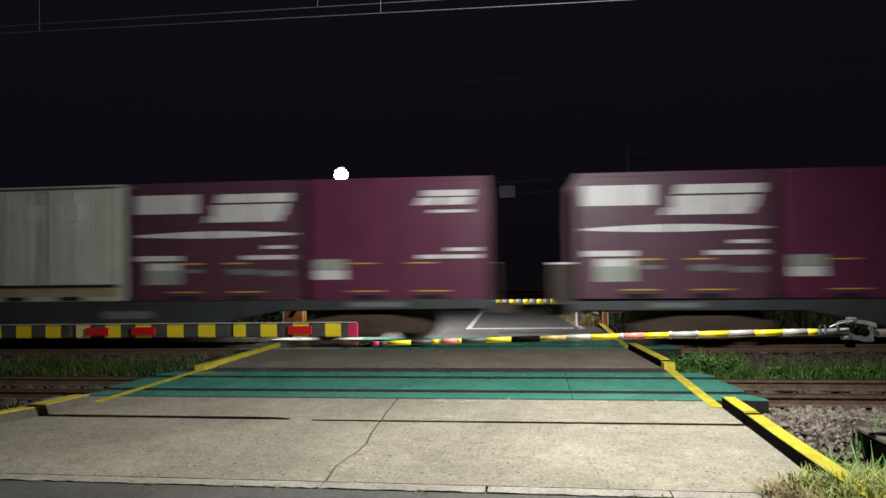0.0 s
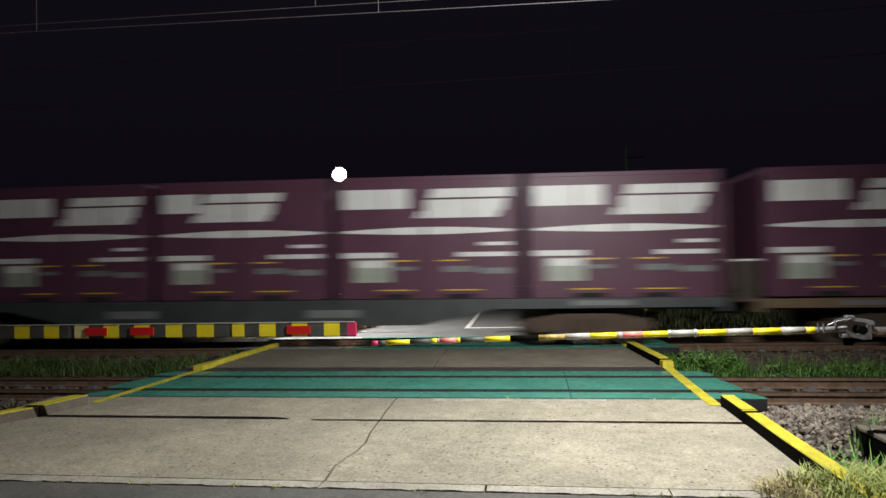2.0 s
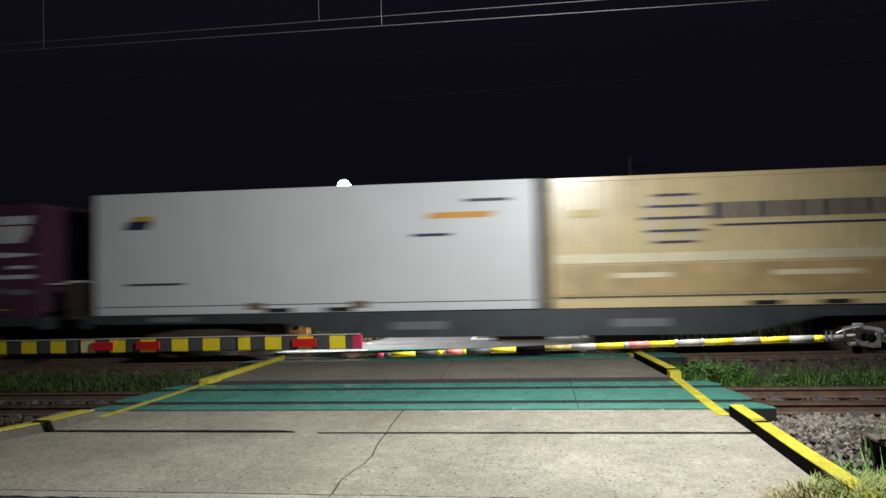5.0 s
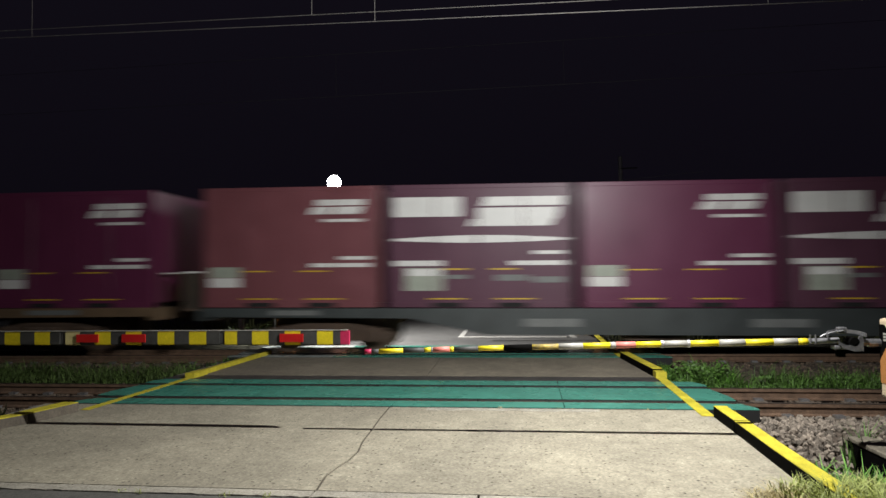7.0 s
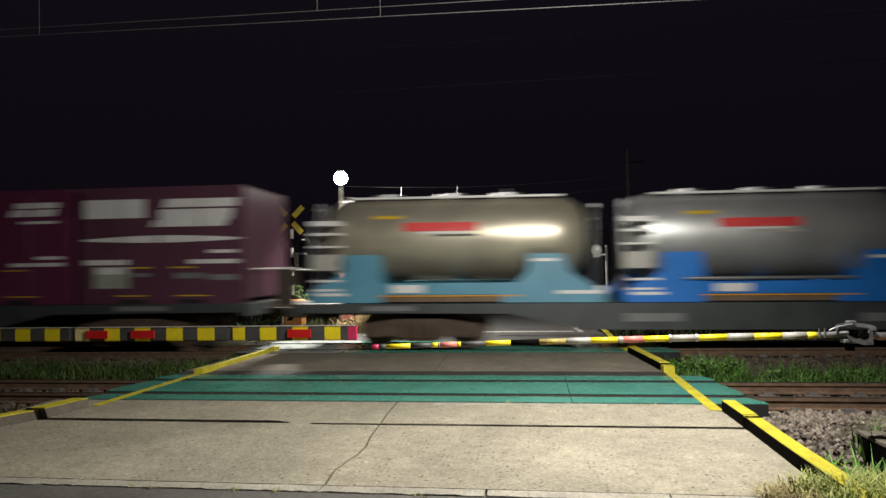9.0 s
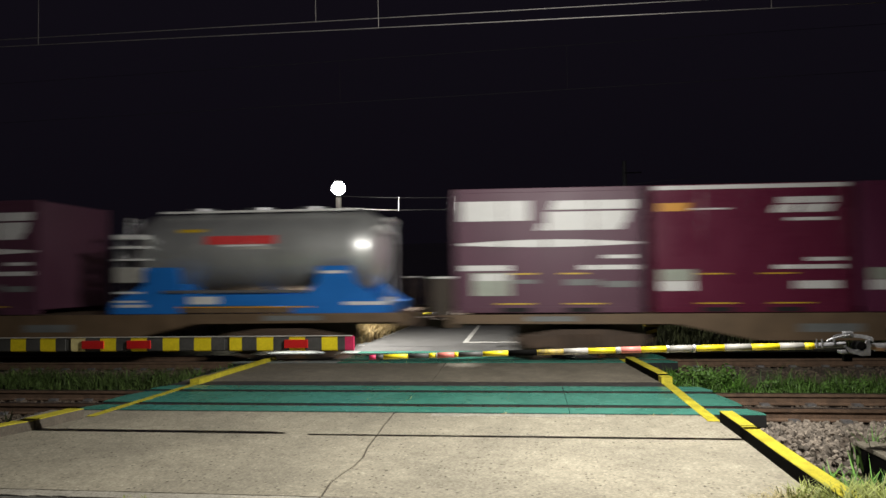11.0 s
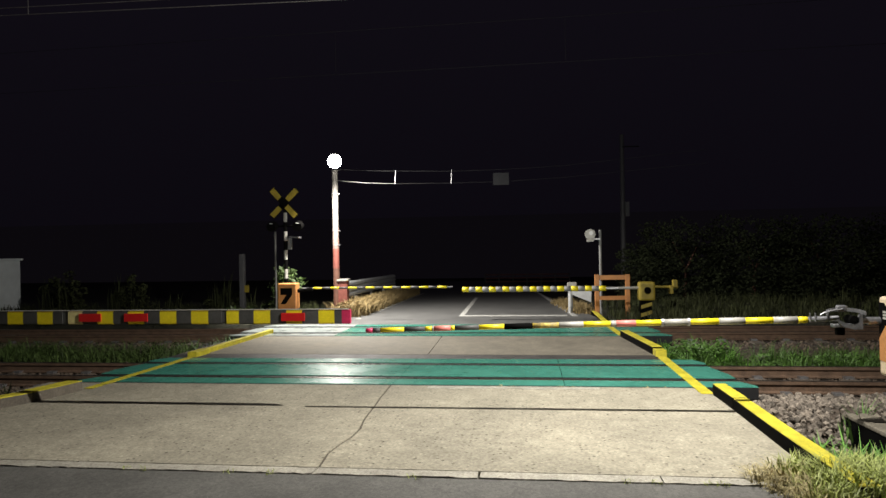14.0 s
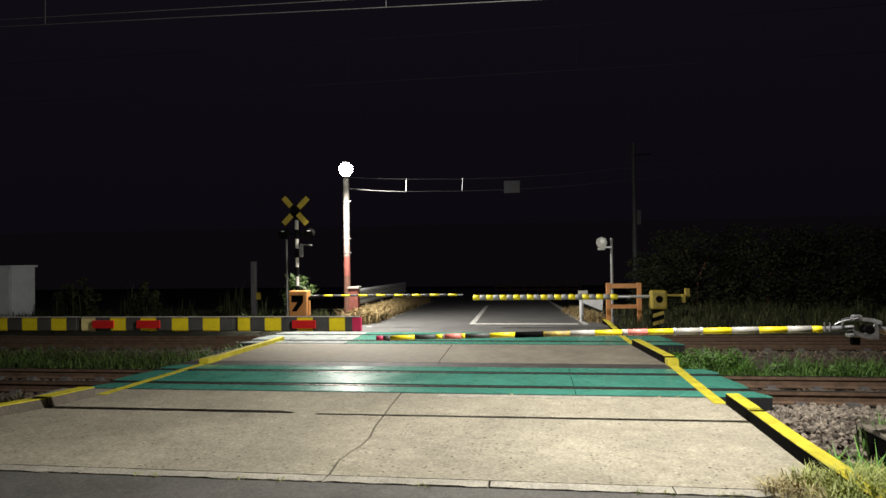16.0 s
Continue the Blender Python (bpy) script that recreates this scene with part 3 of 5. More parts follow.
def lens(parent, x0, x1, z, thick, material):
    bm = bmesh.new()
    n, up, dn = 10, [], []
    for i in range(n + 1):
        w = i / n
        h = 0.02 + thick / 2 * math.sin(math.pi * w)
        up.append((x0 + (x1 - x0) * w, z + h))
        dn.append((x0 + (x1 - x0) * w, z - h * 0.7))
    prism(bm, dn + up[::-1], -1.229, -1.219)
    return part("stripe", bm, material, parent, "tapering white stripe")


def box_shell(c, length, height, paint, width=2.45, ribs=0.0, rail=0.09):
    """Body, corner posts, rails and castings of a container that starts at x = 0 and stands on z = 0."""
    bm = bmesh.new()
    w = width / 2
    if ribs:
        n = int(length / ribs)
        step = length / n
        for side in (-1, 1):
            prof = []
            for i in range(n):
                x = i * step
                prof += [(x + 0.02, 0.0), (x + step * 0.45, 0.0), (x + step * 0.55, 0.028), (x + step * 0.95, 0.028)]
            poly = [(x, side * (w - 0.005 - d)) for x, d in prof]
            poly += [(length - 0.02, side * (w - 0.2)), (0.02, side * (w - 0.2))]
            prism(bm, poly if side < 0 else poly[::-1], 0.12, height - 0.08, "xy")
        box(bm, 0.03, length - 0.03, -w + 0.1, w - 0.1, 0.05, height - 0.03)
    else:
        box(bm, 0.025, length - 0.025, -w + 0.004, w - 0.004, 0.10, height - 0.015, 0.012)
    part("body", bm, paint, c)
    for x in (0, length - 0.1):
        for y in (-w, w - 0.1):
            boxed("corner_post", (x, x + 0.1, y, y + 0.1, 0, height), paint, c, bev=0.012)
    for y in (-w - 0.001, w - rail + 0.001):
        boxed("top_rail", (0.1, length - 0.1, y, y + rail, height - rail, height - 0.002), paint, c, bev=0.008)
        boxed("bottom_rail", (0.1, length - 0.1, y, y + rail, 0.0, 0.12), paint, c, bev=0.008)
    for x in (length / 2 - 0.95, length / 2 + 0.35):
        boxed("fork_pocket", (x, x + 0.6, -w - 0.003, w + 0.003, 0.012, 0.10), BLACK, c, "dark forklift pocket")


def small_box(kind):
    """A twelve-foot rail container."""
    paint = {"A": MAROON_A, "T": MAROON_A, "B": MAROON_B, "F": MAROON_FADED, "C": MAROON_C, "W": GREY_BOX, "N": MAROON_A, "M": MAROON_A, "L": LILAC}[kind]
    label = {"A": "dull maroon rail container with white stripe and lettering bars", "T": "dull maroon rail container with a white top band and yellow patch", "N": "dull maroon rail container with its logo close to the name panel",
             "M": "dull maroon rail container with white logo and a faded notice", "L": "lilac-purple rail container with a large white logo",
             "B": "plain violet-red rail container with small white markings", "F": "faded plain maroon rail container with small markings",
             "C": "crimson rail container with white top band and orange patch", "W": "pale grey ribbed ventilated rail container on a rusty base"}[kind]
    c = thing("freight_container", (0, 0, 0), label, "container", "containers on the train")
    if kind == "W":
        box_shell(c, 3.715, 2.5, paint, ribs=0.31)
        plate(c, "base_frame", 0.1, 3.6, 0.10, 0.28, CREAM_RUST, proud=0.006, label="rusty tan base frame")
        plate(c, "base_gap", 0.1, 3.6, 0.30, 0.36, BLACK, proud=0.005)
        for x in (1.55, 2.5):
            plate(c, "notice", x - 0.2, x + 0.35, 1.75, 2.1, DECAL, y=-1.225, proud=0.006, label="white notice")
        plate(c, "top_edge", 0.05, 3.66, 2.42, 2.46, BAND_DARK, proud=0.008, label="dark top edge")
        plate(c, "door_seam", 1.83, 1.89, 0.38, 2.4, DIM_PLATE, proud=0.007, label="dark door seam")
        plate(c, "base_seam", 0.1, 3.6, 0.285, 0.30, RUST, proud=0.008)
        for x in (0.9, 1.75, 2.8):
            rod("door_bar", (x, -1.24, 0.4), (x, -1.24, 2.35), 0.016, STEEL, c)
        return c
    box_shell(c, 3.715, 2.5, paint)
    for x in (0.08, 1.80, 3.55):
        plate(c, "rib", x, x + 0.05, 0.14, 2.4, paint, proud=0.012)
    for x in (0.95, 2.75):
        rod("door_bar", (x, -1.236, 0.25), (x, -1.236, 2.35), 0.012, paint, c)
    if kind in "ATNML":
        left = {"A": 1.72, "T": 1.72, "N": 0.84, "M": 1.72, "L": 0.98}[kind]
        if kind in "AN":
            plate(c, "name_panel", 0.10, 1.50 if kind == "A" else 0.92, 1.84, 2.24, DECAL, label="white name panel")
        plate(c, "logo_bar", left + 0.26, left + 1.90, 2.05, 2.23, DECAL, slant=0.06, label="white logo bar")
        plate(c, "logo_bar", left + 0.14, left + 1.74, 1.78, 2.01, DECAL, slant=0.05, label="white logo bar")
        plate(c, "logo_bar", left, left + 1.64, 1.64, 1.785, DECAL, slant=0.07, label="white logo bar")
        lens(c, 0.06, 3.66, 1.37, 0.14, DECAL)
        plate(c, "text_bar", 2.95, 3.58, 1.07, 1.14, DECAL)
        plate(c, "text_bar", 2.50, 3.62, 0.85, 0.94, DECAL)
        if kind == "M":
            plate(c, "text_bar", 0.15, 0.95, 0.82, 0.95, DECAL)
            plate(c, "text_bar", 2.2, 2.75, 1.05, 1.11, MARK_GREY)
            for z0, z1 in ((1.78, 2.2), (1.40, 1.70)):
                boxed("end_marking", (0.018, 0.03, -0.95, -0.25, z0, z1), DECAL, c, "white marking on the end wall")
            boxed("end_marking", (0.018, 0.03, -1.0, -0.5, 0.55, 0.8), CREAM_RUST, c, "tan plate on the end wall")
            for i in range(4):
                plate(c, "notice_line", 2.0, 2.8, 0.42 + 0.14 * i, 0.50 + 0.14 * i, MAROON_FADED, label="faded notice line")
        elif kind == "L":
            plate(c, "text_bar", 0.1, 0.95, 0.82, 0.94, DECAL)
            plate(c, "text_bar", 0.3, 0.95, 0.68, 0.71, DECAL)
            plate(c, "text_bar", 0.35, 0.88, 1.79, 1.82, DECAL)
            plate(c, "text_bar", 2.92, 3.35, 1.79, 1.82, DECAL)
            plate(c, "text_bar", 2.75, 3.4, 0.66, 0.69, DECAL)
        else:
            plate(c, "label_plate", 0.36, 1.12, 0.34, 0.80, DECAL_GREEN, label="pale data plate")
            plate(c, "plate_head", 0.42, 1.06, 0.64, 0.78, DECAL, proud=0.007)
            plate(c, "text_bar", 0.12, 1.12, 0.84, 0.95, DECAL)
            plate(c, "text_bar", 1.18, 1.62, 0.58, 0.66, MARK_GREY)
            plate(c, "text_bar", 2.20, 2.85, 0.54, 0.66, MARK_GREY)
            plate(c, "text_bar", 2.95, 3.6, 0.50, 0.62, MARK_GREY)
        if kind != "L":
            plate(c, "latch_mark", 1.12, 1.62, 0.76, 0.79, DECAL_YELLOW)
            plate(c, "latch_mark", 2.1, 2.6, 0.76, 0.79, DECAL_YELLOW)
        if kind == "T":
            plate(c, "yellow_patch", 0.12, 0.62, 1.78, 1.97, DECAL_YELLOW, label="yellow patch")
            plate(c, "yellow_line", 0.30, 1.35, 2.10, 2.18, DECAL_YELLOW)
            plate(c, "text_bar", 0.7, 1.45, 1.78, 1.81, DECAL)
    else:
        plate(c, "logo_bar", 2.42, 3.42, 2.10, 2.22, DECAL, label="white logo bar")
        plate(c, "logo_bar", 2.34, 2.75, 1.92, 2.07, DECAL, slant=0.08, label="white logo bar")
        plate(c, "logo_bar", 2.82, 3.40, 1.92, 2.07, DECAL, slant=0.08, label="white logo bar")
        plate(c, "text_bar", 2.55, 3.38, 1.76, 1.82, DECAL)
        plate(c, "label_plate", 0.12, 0.78, 0.62, 0.84, DECAL_GREEN, label="greenish data plate")
        plate(c, "label_plate", 0.12, 0.78, 0.42, 0.61, DECAL, label="white data plate")
        plate(c, "latch_mark", 0.85, 1.40, 0.735, 0.76, DECAL_YELLOW)
        plate(c, "latch_mark", 2.05, 2.65, 0.735, 0.76, DECAL_YELLOW)
        plate(c, "text_bar", 2.9, 3.6, 0.98, 1.05, DECAL)
        plate(c, "text_bar", 2.3, 3.6, 0.83, 0.91, DECAL)
        if kind == "C":
            plate(c, "orange_patch", 0.14, 0.72, 1.98, 2.14, DECAL_ORANGE, slant=0.05, label="orange patch")
            plate(c, "text_bar", 0.76, 1.45, 2.00, 2.03, DECAL)
            plate(c, "text_bar", 2.65, 3.45, 0.45, 0.60, DECAL)
    if kind in "CT":
        plate(c, "top_band", 0.05, 3.66, 2.40, 2.48, DECAL, proud=0.006, label="white top band")
    plate(c, "fork_mark", 0.85, 1.55, 0.165, 0.19, DECAL_YELLOW)
    plate(c, "fork_mark", 2.2, 2.95, 0.165, 0.19, DECAL_YELLOW)
    return c


def long_box(kind):
    """A thirty-one-foot container."""
    L = 9.41
    label = {"blue": "long royal blue container with a broad white stripe", "cream": "long cream ribbed container with dark lettering bars",
             "white": "long plain white refrigerated container with small marks"}[kind]
    c = thing("long_container", (0, 0, 0), label, "container", "containers on the train")
    H = 2.6
    box_shell(c, L, H, {"blue": BLUE_BOX, "cream": CREAM_BOX, "white": WHITE_BOX}[kind], width=2.49, ribs=0.29 if kind == "cream" else 0.0)
    y = -1.245
    if kind == "blue":
        plate(c, "stripe", 0.06, 2.42, 0.78, 1.09, DECAL, y=y, label="broad white stripe")
        plate(c, "stripe", 4.15, 6.5, 0.81, 1.01, DECAL, y=y, label="thin white stripe")
        plate(c, "stripe", 6.4, 9.36, 0.78, 1.09, DECAL, y=y, proud=0.006, label="broad white stripe")
        # a leaning pale shape with a round nose under a sweeping line
        bm = bmesh.new()
        nose = [(3.62 + 0.34 * math.cos(w), 1.10 + 0.20 * math.sin(w)) for w in [radians(-60 + 15 * i) for i in range(11)]]
        prism(bm, [(2.75, 0.74), (3.72, 0.74)] + nose + [(3.05, 1.27)], y - 0.004, y + 0.006)
        part("logo_bar", bm, MARK_GREY, c, "pale leaning logo shape")
        for x0 in (2.85, 3.25):
            plate(c, "logo_bar", x0, x0 + 0.16, 0.76, 1.26, DECAL, y=y, proud=0.007, slant=-0.22, label="white leaning logo bar")
        bm = bmesh.new()
        arc = [(2.10 + 1.7 * i / 8, 1.25 + 0.10 * math.sin(0.55 * math.pi * i / 8)) for i in range(9)]
        prism(bm, arc + [(3.95, 1.24), (4.02, 1.06), (3.92, 1.02), (3.80, 1.22)] + [(a, b - 0.06) for a, b in arc[:-1]][::-1], y - 0.006, y + 0.006)
        part("logo_line", bm, DECAL, c, "sweeping white logo line")
        plate(c, "orange_patch", 0.55, 1.15, 2.02, 2.20, DECAL_ORANGE, y=y, slant=0.14, label="orange patch")
        plate(c, "orange_patch", 0.48, 1.28, 1.93, 2.01, DECAL_YELLOW, y=y, slant=0.05, label="orange patch")
        for x0, x1, z in ((1.35, 1.85, 2.09), (1.3, 1.75, 2.0), (1.35, 1.8, 1.93)):
            plate(c, "text_bar", x0, x1, z, z + 0.035, DECAL, y=y)
        plate(c, "text_bar", 0.48, 1.85, 0.64, 0.73, DECAL, y=y)
        plate(c, "text_bar", 0.45, 0.95, 0.50, 0.57, MARK_GREY, y=y)
        plate(c, "text_bar", 0.45, 0.95, 0.39, 0.45, MARK_GREY, y=y)
        plate(c, "text_bar", 1.0, 1.75, 0.38, 0.56, DECAL, y=y)
        for x, m in ((1.0, DIM_RED), (3.2, DECAL_ORANGE), (5.2, DECAL_ORANGE), (7.1, DIM_RED)):
            plate(c, "bottom_mark", x, x + 0.8, 0.10 if m is DECAL_ORANGE else 0.0, 0.20 if m is DECAL_ORANGE else 0.08, m, y=y, proud=0.01)
            plate(c, "bottom_rust", x, x + 0.7, 0.01, 0.095, RUST, y=y, proud=0.009)
        for x in (3.95, 8.2):
            plate(c, "bottom_mark", x, x + 1.2, 0.0, 0.11, DECAL, y=y, proud=0.013)
        for i in range(1, 8):
            plate(c, "panel_seam", 1.175 * i, 1.175 * i + 0.012, 0.13, 2.5, DECAL_DARK, y=y, proud=0.003)
    elif kind == "cream":
        for z, w in ((1.24, 0.40), (1.46, 0.56), (1.71, 0.64), (1.94, 0.56), (2.16, 0.40)):
            plate(c, "logo_bar", 2.4 - w, 2.4 + w, z, z + 0.05, DECAL_DARK, y=y, label="navy logo bar")
        plate(c, "logo_bar", 1.95, 2.05, 1.24, 2.2, GREY_BOX, y=y, proud=0.003, label="pale logo bar")
        plate(c, "logo_bar", 2.65, 2.75, 1.24, 2.2, GREY_BOX, y=y, proud=0.003, label="pale logo bar")
        x = 3.1
        for wd in (0.30, 0.26, 0.30, 0.22, 0.28, 0.30, 0.26, 0.28, 0.26, 0.24, 0.28):
            plate(c, "letter_bar", x, x + wd, 1.70, 2.01, DECAL_DARK, y=y, label="dark lettering bar")
            x += wd + 0.12
        plate(c, "underline", 3.2, 7.2, 1.55, 1.59, DECAL_DARK, y=y)
        plate(c, "pale_band", 0.1, 9.3, 0.88, 1.06, CREAM_PALE, y=y, proud=0.002, label="pale horizontal band")
        plate(c, "lower_panel", 0.12, 9.28, 0.26, 0.84, CREAM_TAN, y=y, proud=0.002, label="tan weathered lower panel")
        plate(c, "text_bar", 1.2, 2.3, 0.58, 0.68, CREAM_PALE, y=y)
        plate(c, "text_bar", 4.2, 5.8, 0.58, 0.68, CREAM_PALE, y=y)
        for i in range(3):
            plate(c, "text_bar", 7.0, 7.8, 0.42 + 0.11 * i, 0.48 + 0.11 * i, RUST, y=y)
        plate(c, "text_bar", 7.0, 8.0, 1.25, 1.31, GREY_BOX, y=y)
        plate(c, "orange_mark", 8.7, 9.3, 0.95, 1.02, DECAL_ORANGE, y=y, proud=0.007)
        plate(c, "patch", 0.4, 1.0, 1.8, 1.95, PATCH_DULL, y=y)
        plate(c, "bottom_line", 0.1, 9.3, 0.20, 0.23, BAND_DARK, y=y)
    else:
        plate(c, "mark", 0.75, 1.3, 1.82, 2.0, DECAL_DARK, y=y, slant=0.1, label="navy mark")
        plate(c, "mark", 0.85, 1.35, 2.0, 2.1, DECAL_YELLOW, y=y)
        plate(c, "mark", 0.7, 2.0, 0.62, 0.67, BAND_DARK, y=y)
        plate(c, "mark", 7.3, 8.6, 1.86, 1.98, DECAL_ORANGE, y=y, slant=0.1, label="orange mark")
        plate(c, "mark", 8.0, 8.9, 2.18, 2.24, DECAL_DARK, y=y, label="navy mark")
        plate(c, "mark", 6.9, 7.7, 1.50, 1.56, DECAL_DARK, y=y, label="navy mark")
        plate(c, "bottom_line", 0.1, 9.3, 0.17, 0.185, BAND_DARK, y=y)
        for x in (3.4, 5.6):
            plate(c, "hinge", x, x + 0.35, 0.08, 0.22, WAGON_TAN, y=y, proud=0.012, label="rusty fitting")
    return c


def tank(kind):
    """A twenty-foot tank container in an open frame, 6.06 m long."""
    shell, frame_paint = (TANK_SILVER, FRAME_BLUE) if kind == "S" else (TANK_CREAM, FRAME_TEAL)
    c = thing("tank_container", (0, 0, 0), "silver tank on a bright blue cradle frame" if kind == "S" else "tarnished cream tank on a faded blue cradle frame", "tank container", "tank containers on the train")
    bm = bmesh.new()
    R = 0.91
    revolve(bm, [(0.12, 0.25), (0.16, 0.5), (0.26, 0.72), (0.46, 0.86), (0.75, R), (5.05, R), (5.4, 0.86), (5.62, 0.72), (5.74, 0.5), (5.8, 0.25)], 36)
    bmesh.ops.translate(bm, verts=bm.verts, vec=(0, 0, 1.34))
    part("tank", bm, shell, c, "rounded metal tank barrel", smooth=True)
    for x in (1.7, 2.9, 4.1):
        bm = bmesh.new()
        revolve(bm, [(x - 0.012, R), (x - 0.010, R + 0.006), (x + 0.010, R + 0.006), (x + 0.012, R)], 36)
        bmesh.ops.translate(bm, verts=bm.verts, vec=(0, 0, 1.34))
        part("weld_seam", bm, shell, c)
    for y in (-1.22, 1.14):
        bm = bmesh.new()
        prism(bm, [(0.0, 0.0), (1.55, 0.0), (1.55, 0.62), (1.50, 0.98), (0.78, 0.98), (0.76, 0.62), (0.05, 0.25)], y, y + 0.08)
        part("saddle", bm, frame_paint, c)
        bm = bmesh.new()
        prism(bm, [(4.45, 0.0), (6.06, 0.0), (6.06, 0.16), (5.35, 0.62), (5.2, 0.98), (4.55, 0.98), (4.5, 0.62), (4.0, 0.16), (4.0, 0.0)], y, y + 0.08)
        part("saddle", bm, frame_paint, c)
        boxed("side_rail", (1.5, 4.5, y + 0.01, y + 0.11, 0.16, 0.40), frame_paint, c)
        boxed("lower_rail", (1.5, 4.5, y + 0.02, y + 0.10, 0.02, 0.12), WAGON_TAN, c, "rusty lower rail")
        boxed("rail_edge", (1.5, 4.4, y - 0.004, y + 0.02, 0.125, 0.150), DECAL_ORANGE, c)
    for x0, x1 in ((0.0, 0.12), (5.94, 6.06), (2.9, 3.1)):
        boxed("cross_member", (x0, x1, -1.14, 1.14, 0.0, 0.2), frame_paint, c)
    for x0, x1 in ((0.8, 1.5), (4.5, 5.2)):
        boxed("cradle", (x0, x1, -1.14, 1.14, 0.35, 0.62), frame_paint, c)
    for a, b, z0, z1, m in ((1.75, 2.4, 0.2, 0.36, DECAL), (5.1, 6.0, 0.17, 0.24, DECAL), (0.15, 0.8, 0.14, 0.20, DECAL), (4.6, 5.1, 0.82, 0.88, DECAL)):
        plate(c, "label_plate", a, b, z0, z1, m, y=-1.222)
    if kind == "S":
        rod("side_pipe", (1.2, -1.24, 0.46), (4.3, -1.24, 0.46), 0.035, STEEL, c, "bright steel side pipe")
    # logo bars that follow the barrel
    for x0, x1, w0, w1, m in ((1.95, 3.5, 8, 20, DECAL_RED), (2.3, 3.3, 5, 7.5, DECAL), (1.3, 1.9, 26, 31, DECAL_YELLOW), (2.6, 3.5, 1, 4, BAND_DARK if kind == "C" else BAND_SILVER)):
        bm = bmesh.new()
        rows = []
        for k in range(4):
            w = radians(w0 + (w1 - w0) * k / 3)
            rows.append([bm.verts.new((x, -(R + 0.004) * math.cos(w), 1.34 + (R + 0.004) * math.sin(w))) for x in (x0, x1)])
        for p, q in zip(rows, rows[1:]):
            bm.faces.new((p[0], p[1], q[1], q[0]))
        part("marking", bm, m, c)
    # catwalk, hatches, ladder
    boxed("catwalk", (0.75, 5.25, -0.52, -0.46, 2.19, 2.235), DECAL, c, "pale steel catwalk edge")
    boxed("catwalk", (0.75, 5.1, 0.0, 0.3, 2.24, 2.255), STEEL, c, "steel catwalk edge")
    for x in (1.5, 2.9, 4.1):
        rod("hatch", (x, -0.1, 2.1), (x, -0.1, 2.31), 0.28, STEEL, c, "round top hatch", seg=18)
    for y in (-0.72, -0.32):
        rod("ladder_rail", (0.05, y, 0.2), (0.12, y, 2.1), 0.022, STEEL, c)
    for i in range(7):
        rod("rung", (0.07, -0.72, 0.42 + 0.26 * i), (0.07, -0.32, 0.42 + 0.26 * i), 0.016, STEEL, c)
    boxed("end_box", (0.02, 0.62, -1.12, -0.82, 0.66, 1.0), BAND_SILVER, c, "pale valve box", bev=0.02)
    for z, h in ((1.14, 0.04), (1.40, 0.05), (1.60, 0.10)):
        boxed("walk_step", (0.0, 0.64, -1.1, -0.8, z, z + h), DECAL, c, "white end step")
    for z in (0.24, 0.43):
        plate(c, "rail_mark", 0.1, 0.7, z, z + 0.045, DECAL, y=-1.222)
    boxed("end_step", (5.86, 5.93, -0.75, 0.2, 1.92, 2.0), DECAL, c, "white end step")
    boxed("end_step", (5.86, 5.90, -0.70, 0.1, 1.68, 1.71), DECAL, c, "white end step")
    for y in (-0.6, 0.1):
        rod("step_post", (5.90, y, 0.1), (5.90, y, 1.95), 0.02, STEEL, c)
    boxed("valve_guard", (5.90, 6.05, -1.1, -0.7, 0.21, 0.32), DECAL, c, "white valve guard", bev=0.015)
    boxed("end_plate", (0.03, 0.06, -1.05, -0.8, 0.72, 1.7), STEEL, c)
    rod("handrail", (0.02, -1.0, 1.55), (0.75, -1.0, 1.72), 0.018, STEEL, c)
    return c


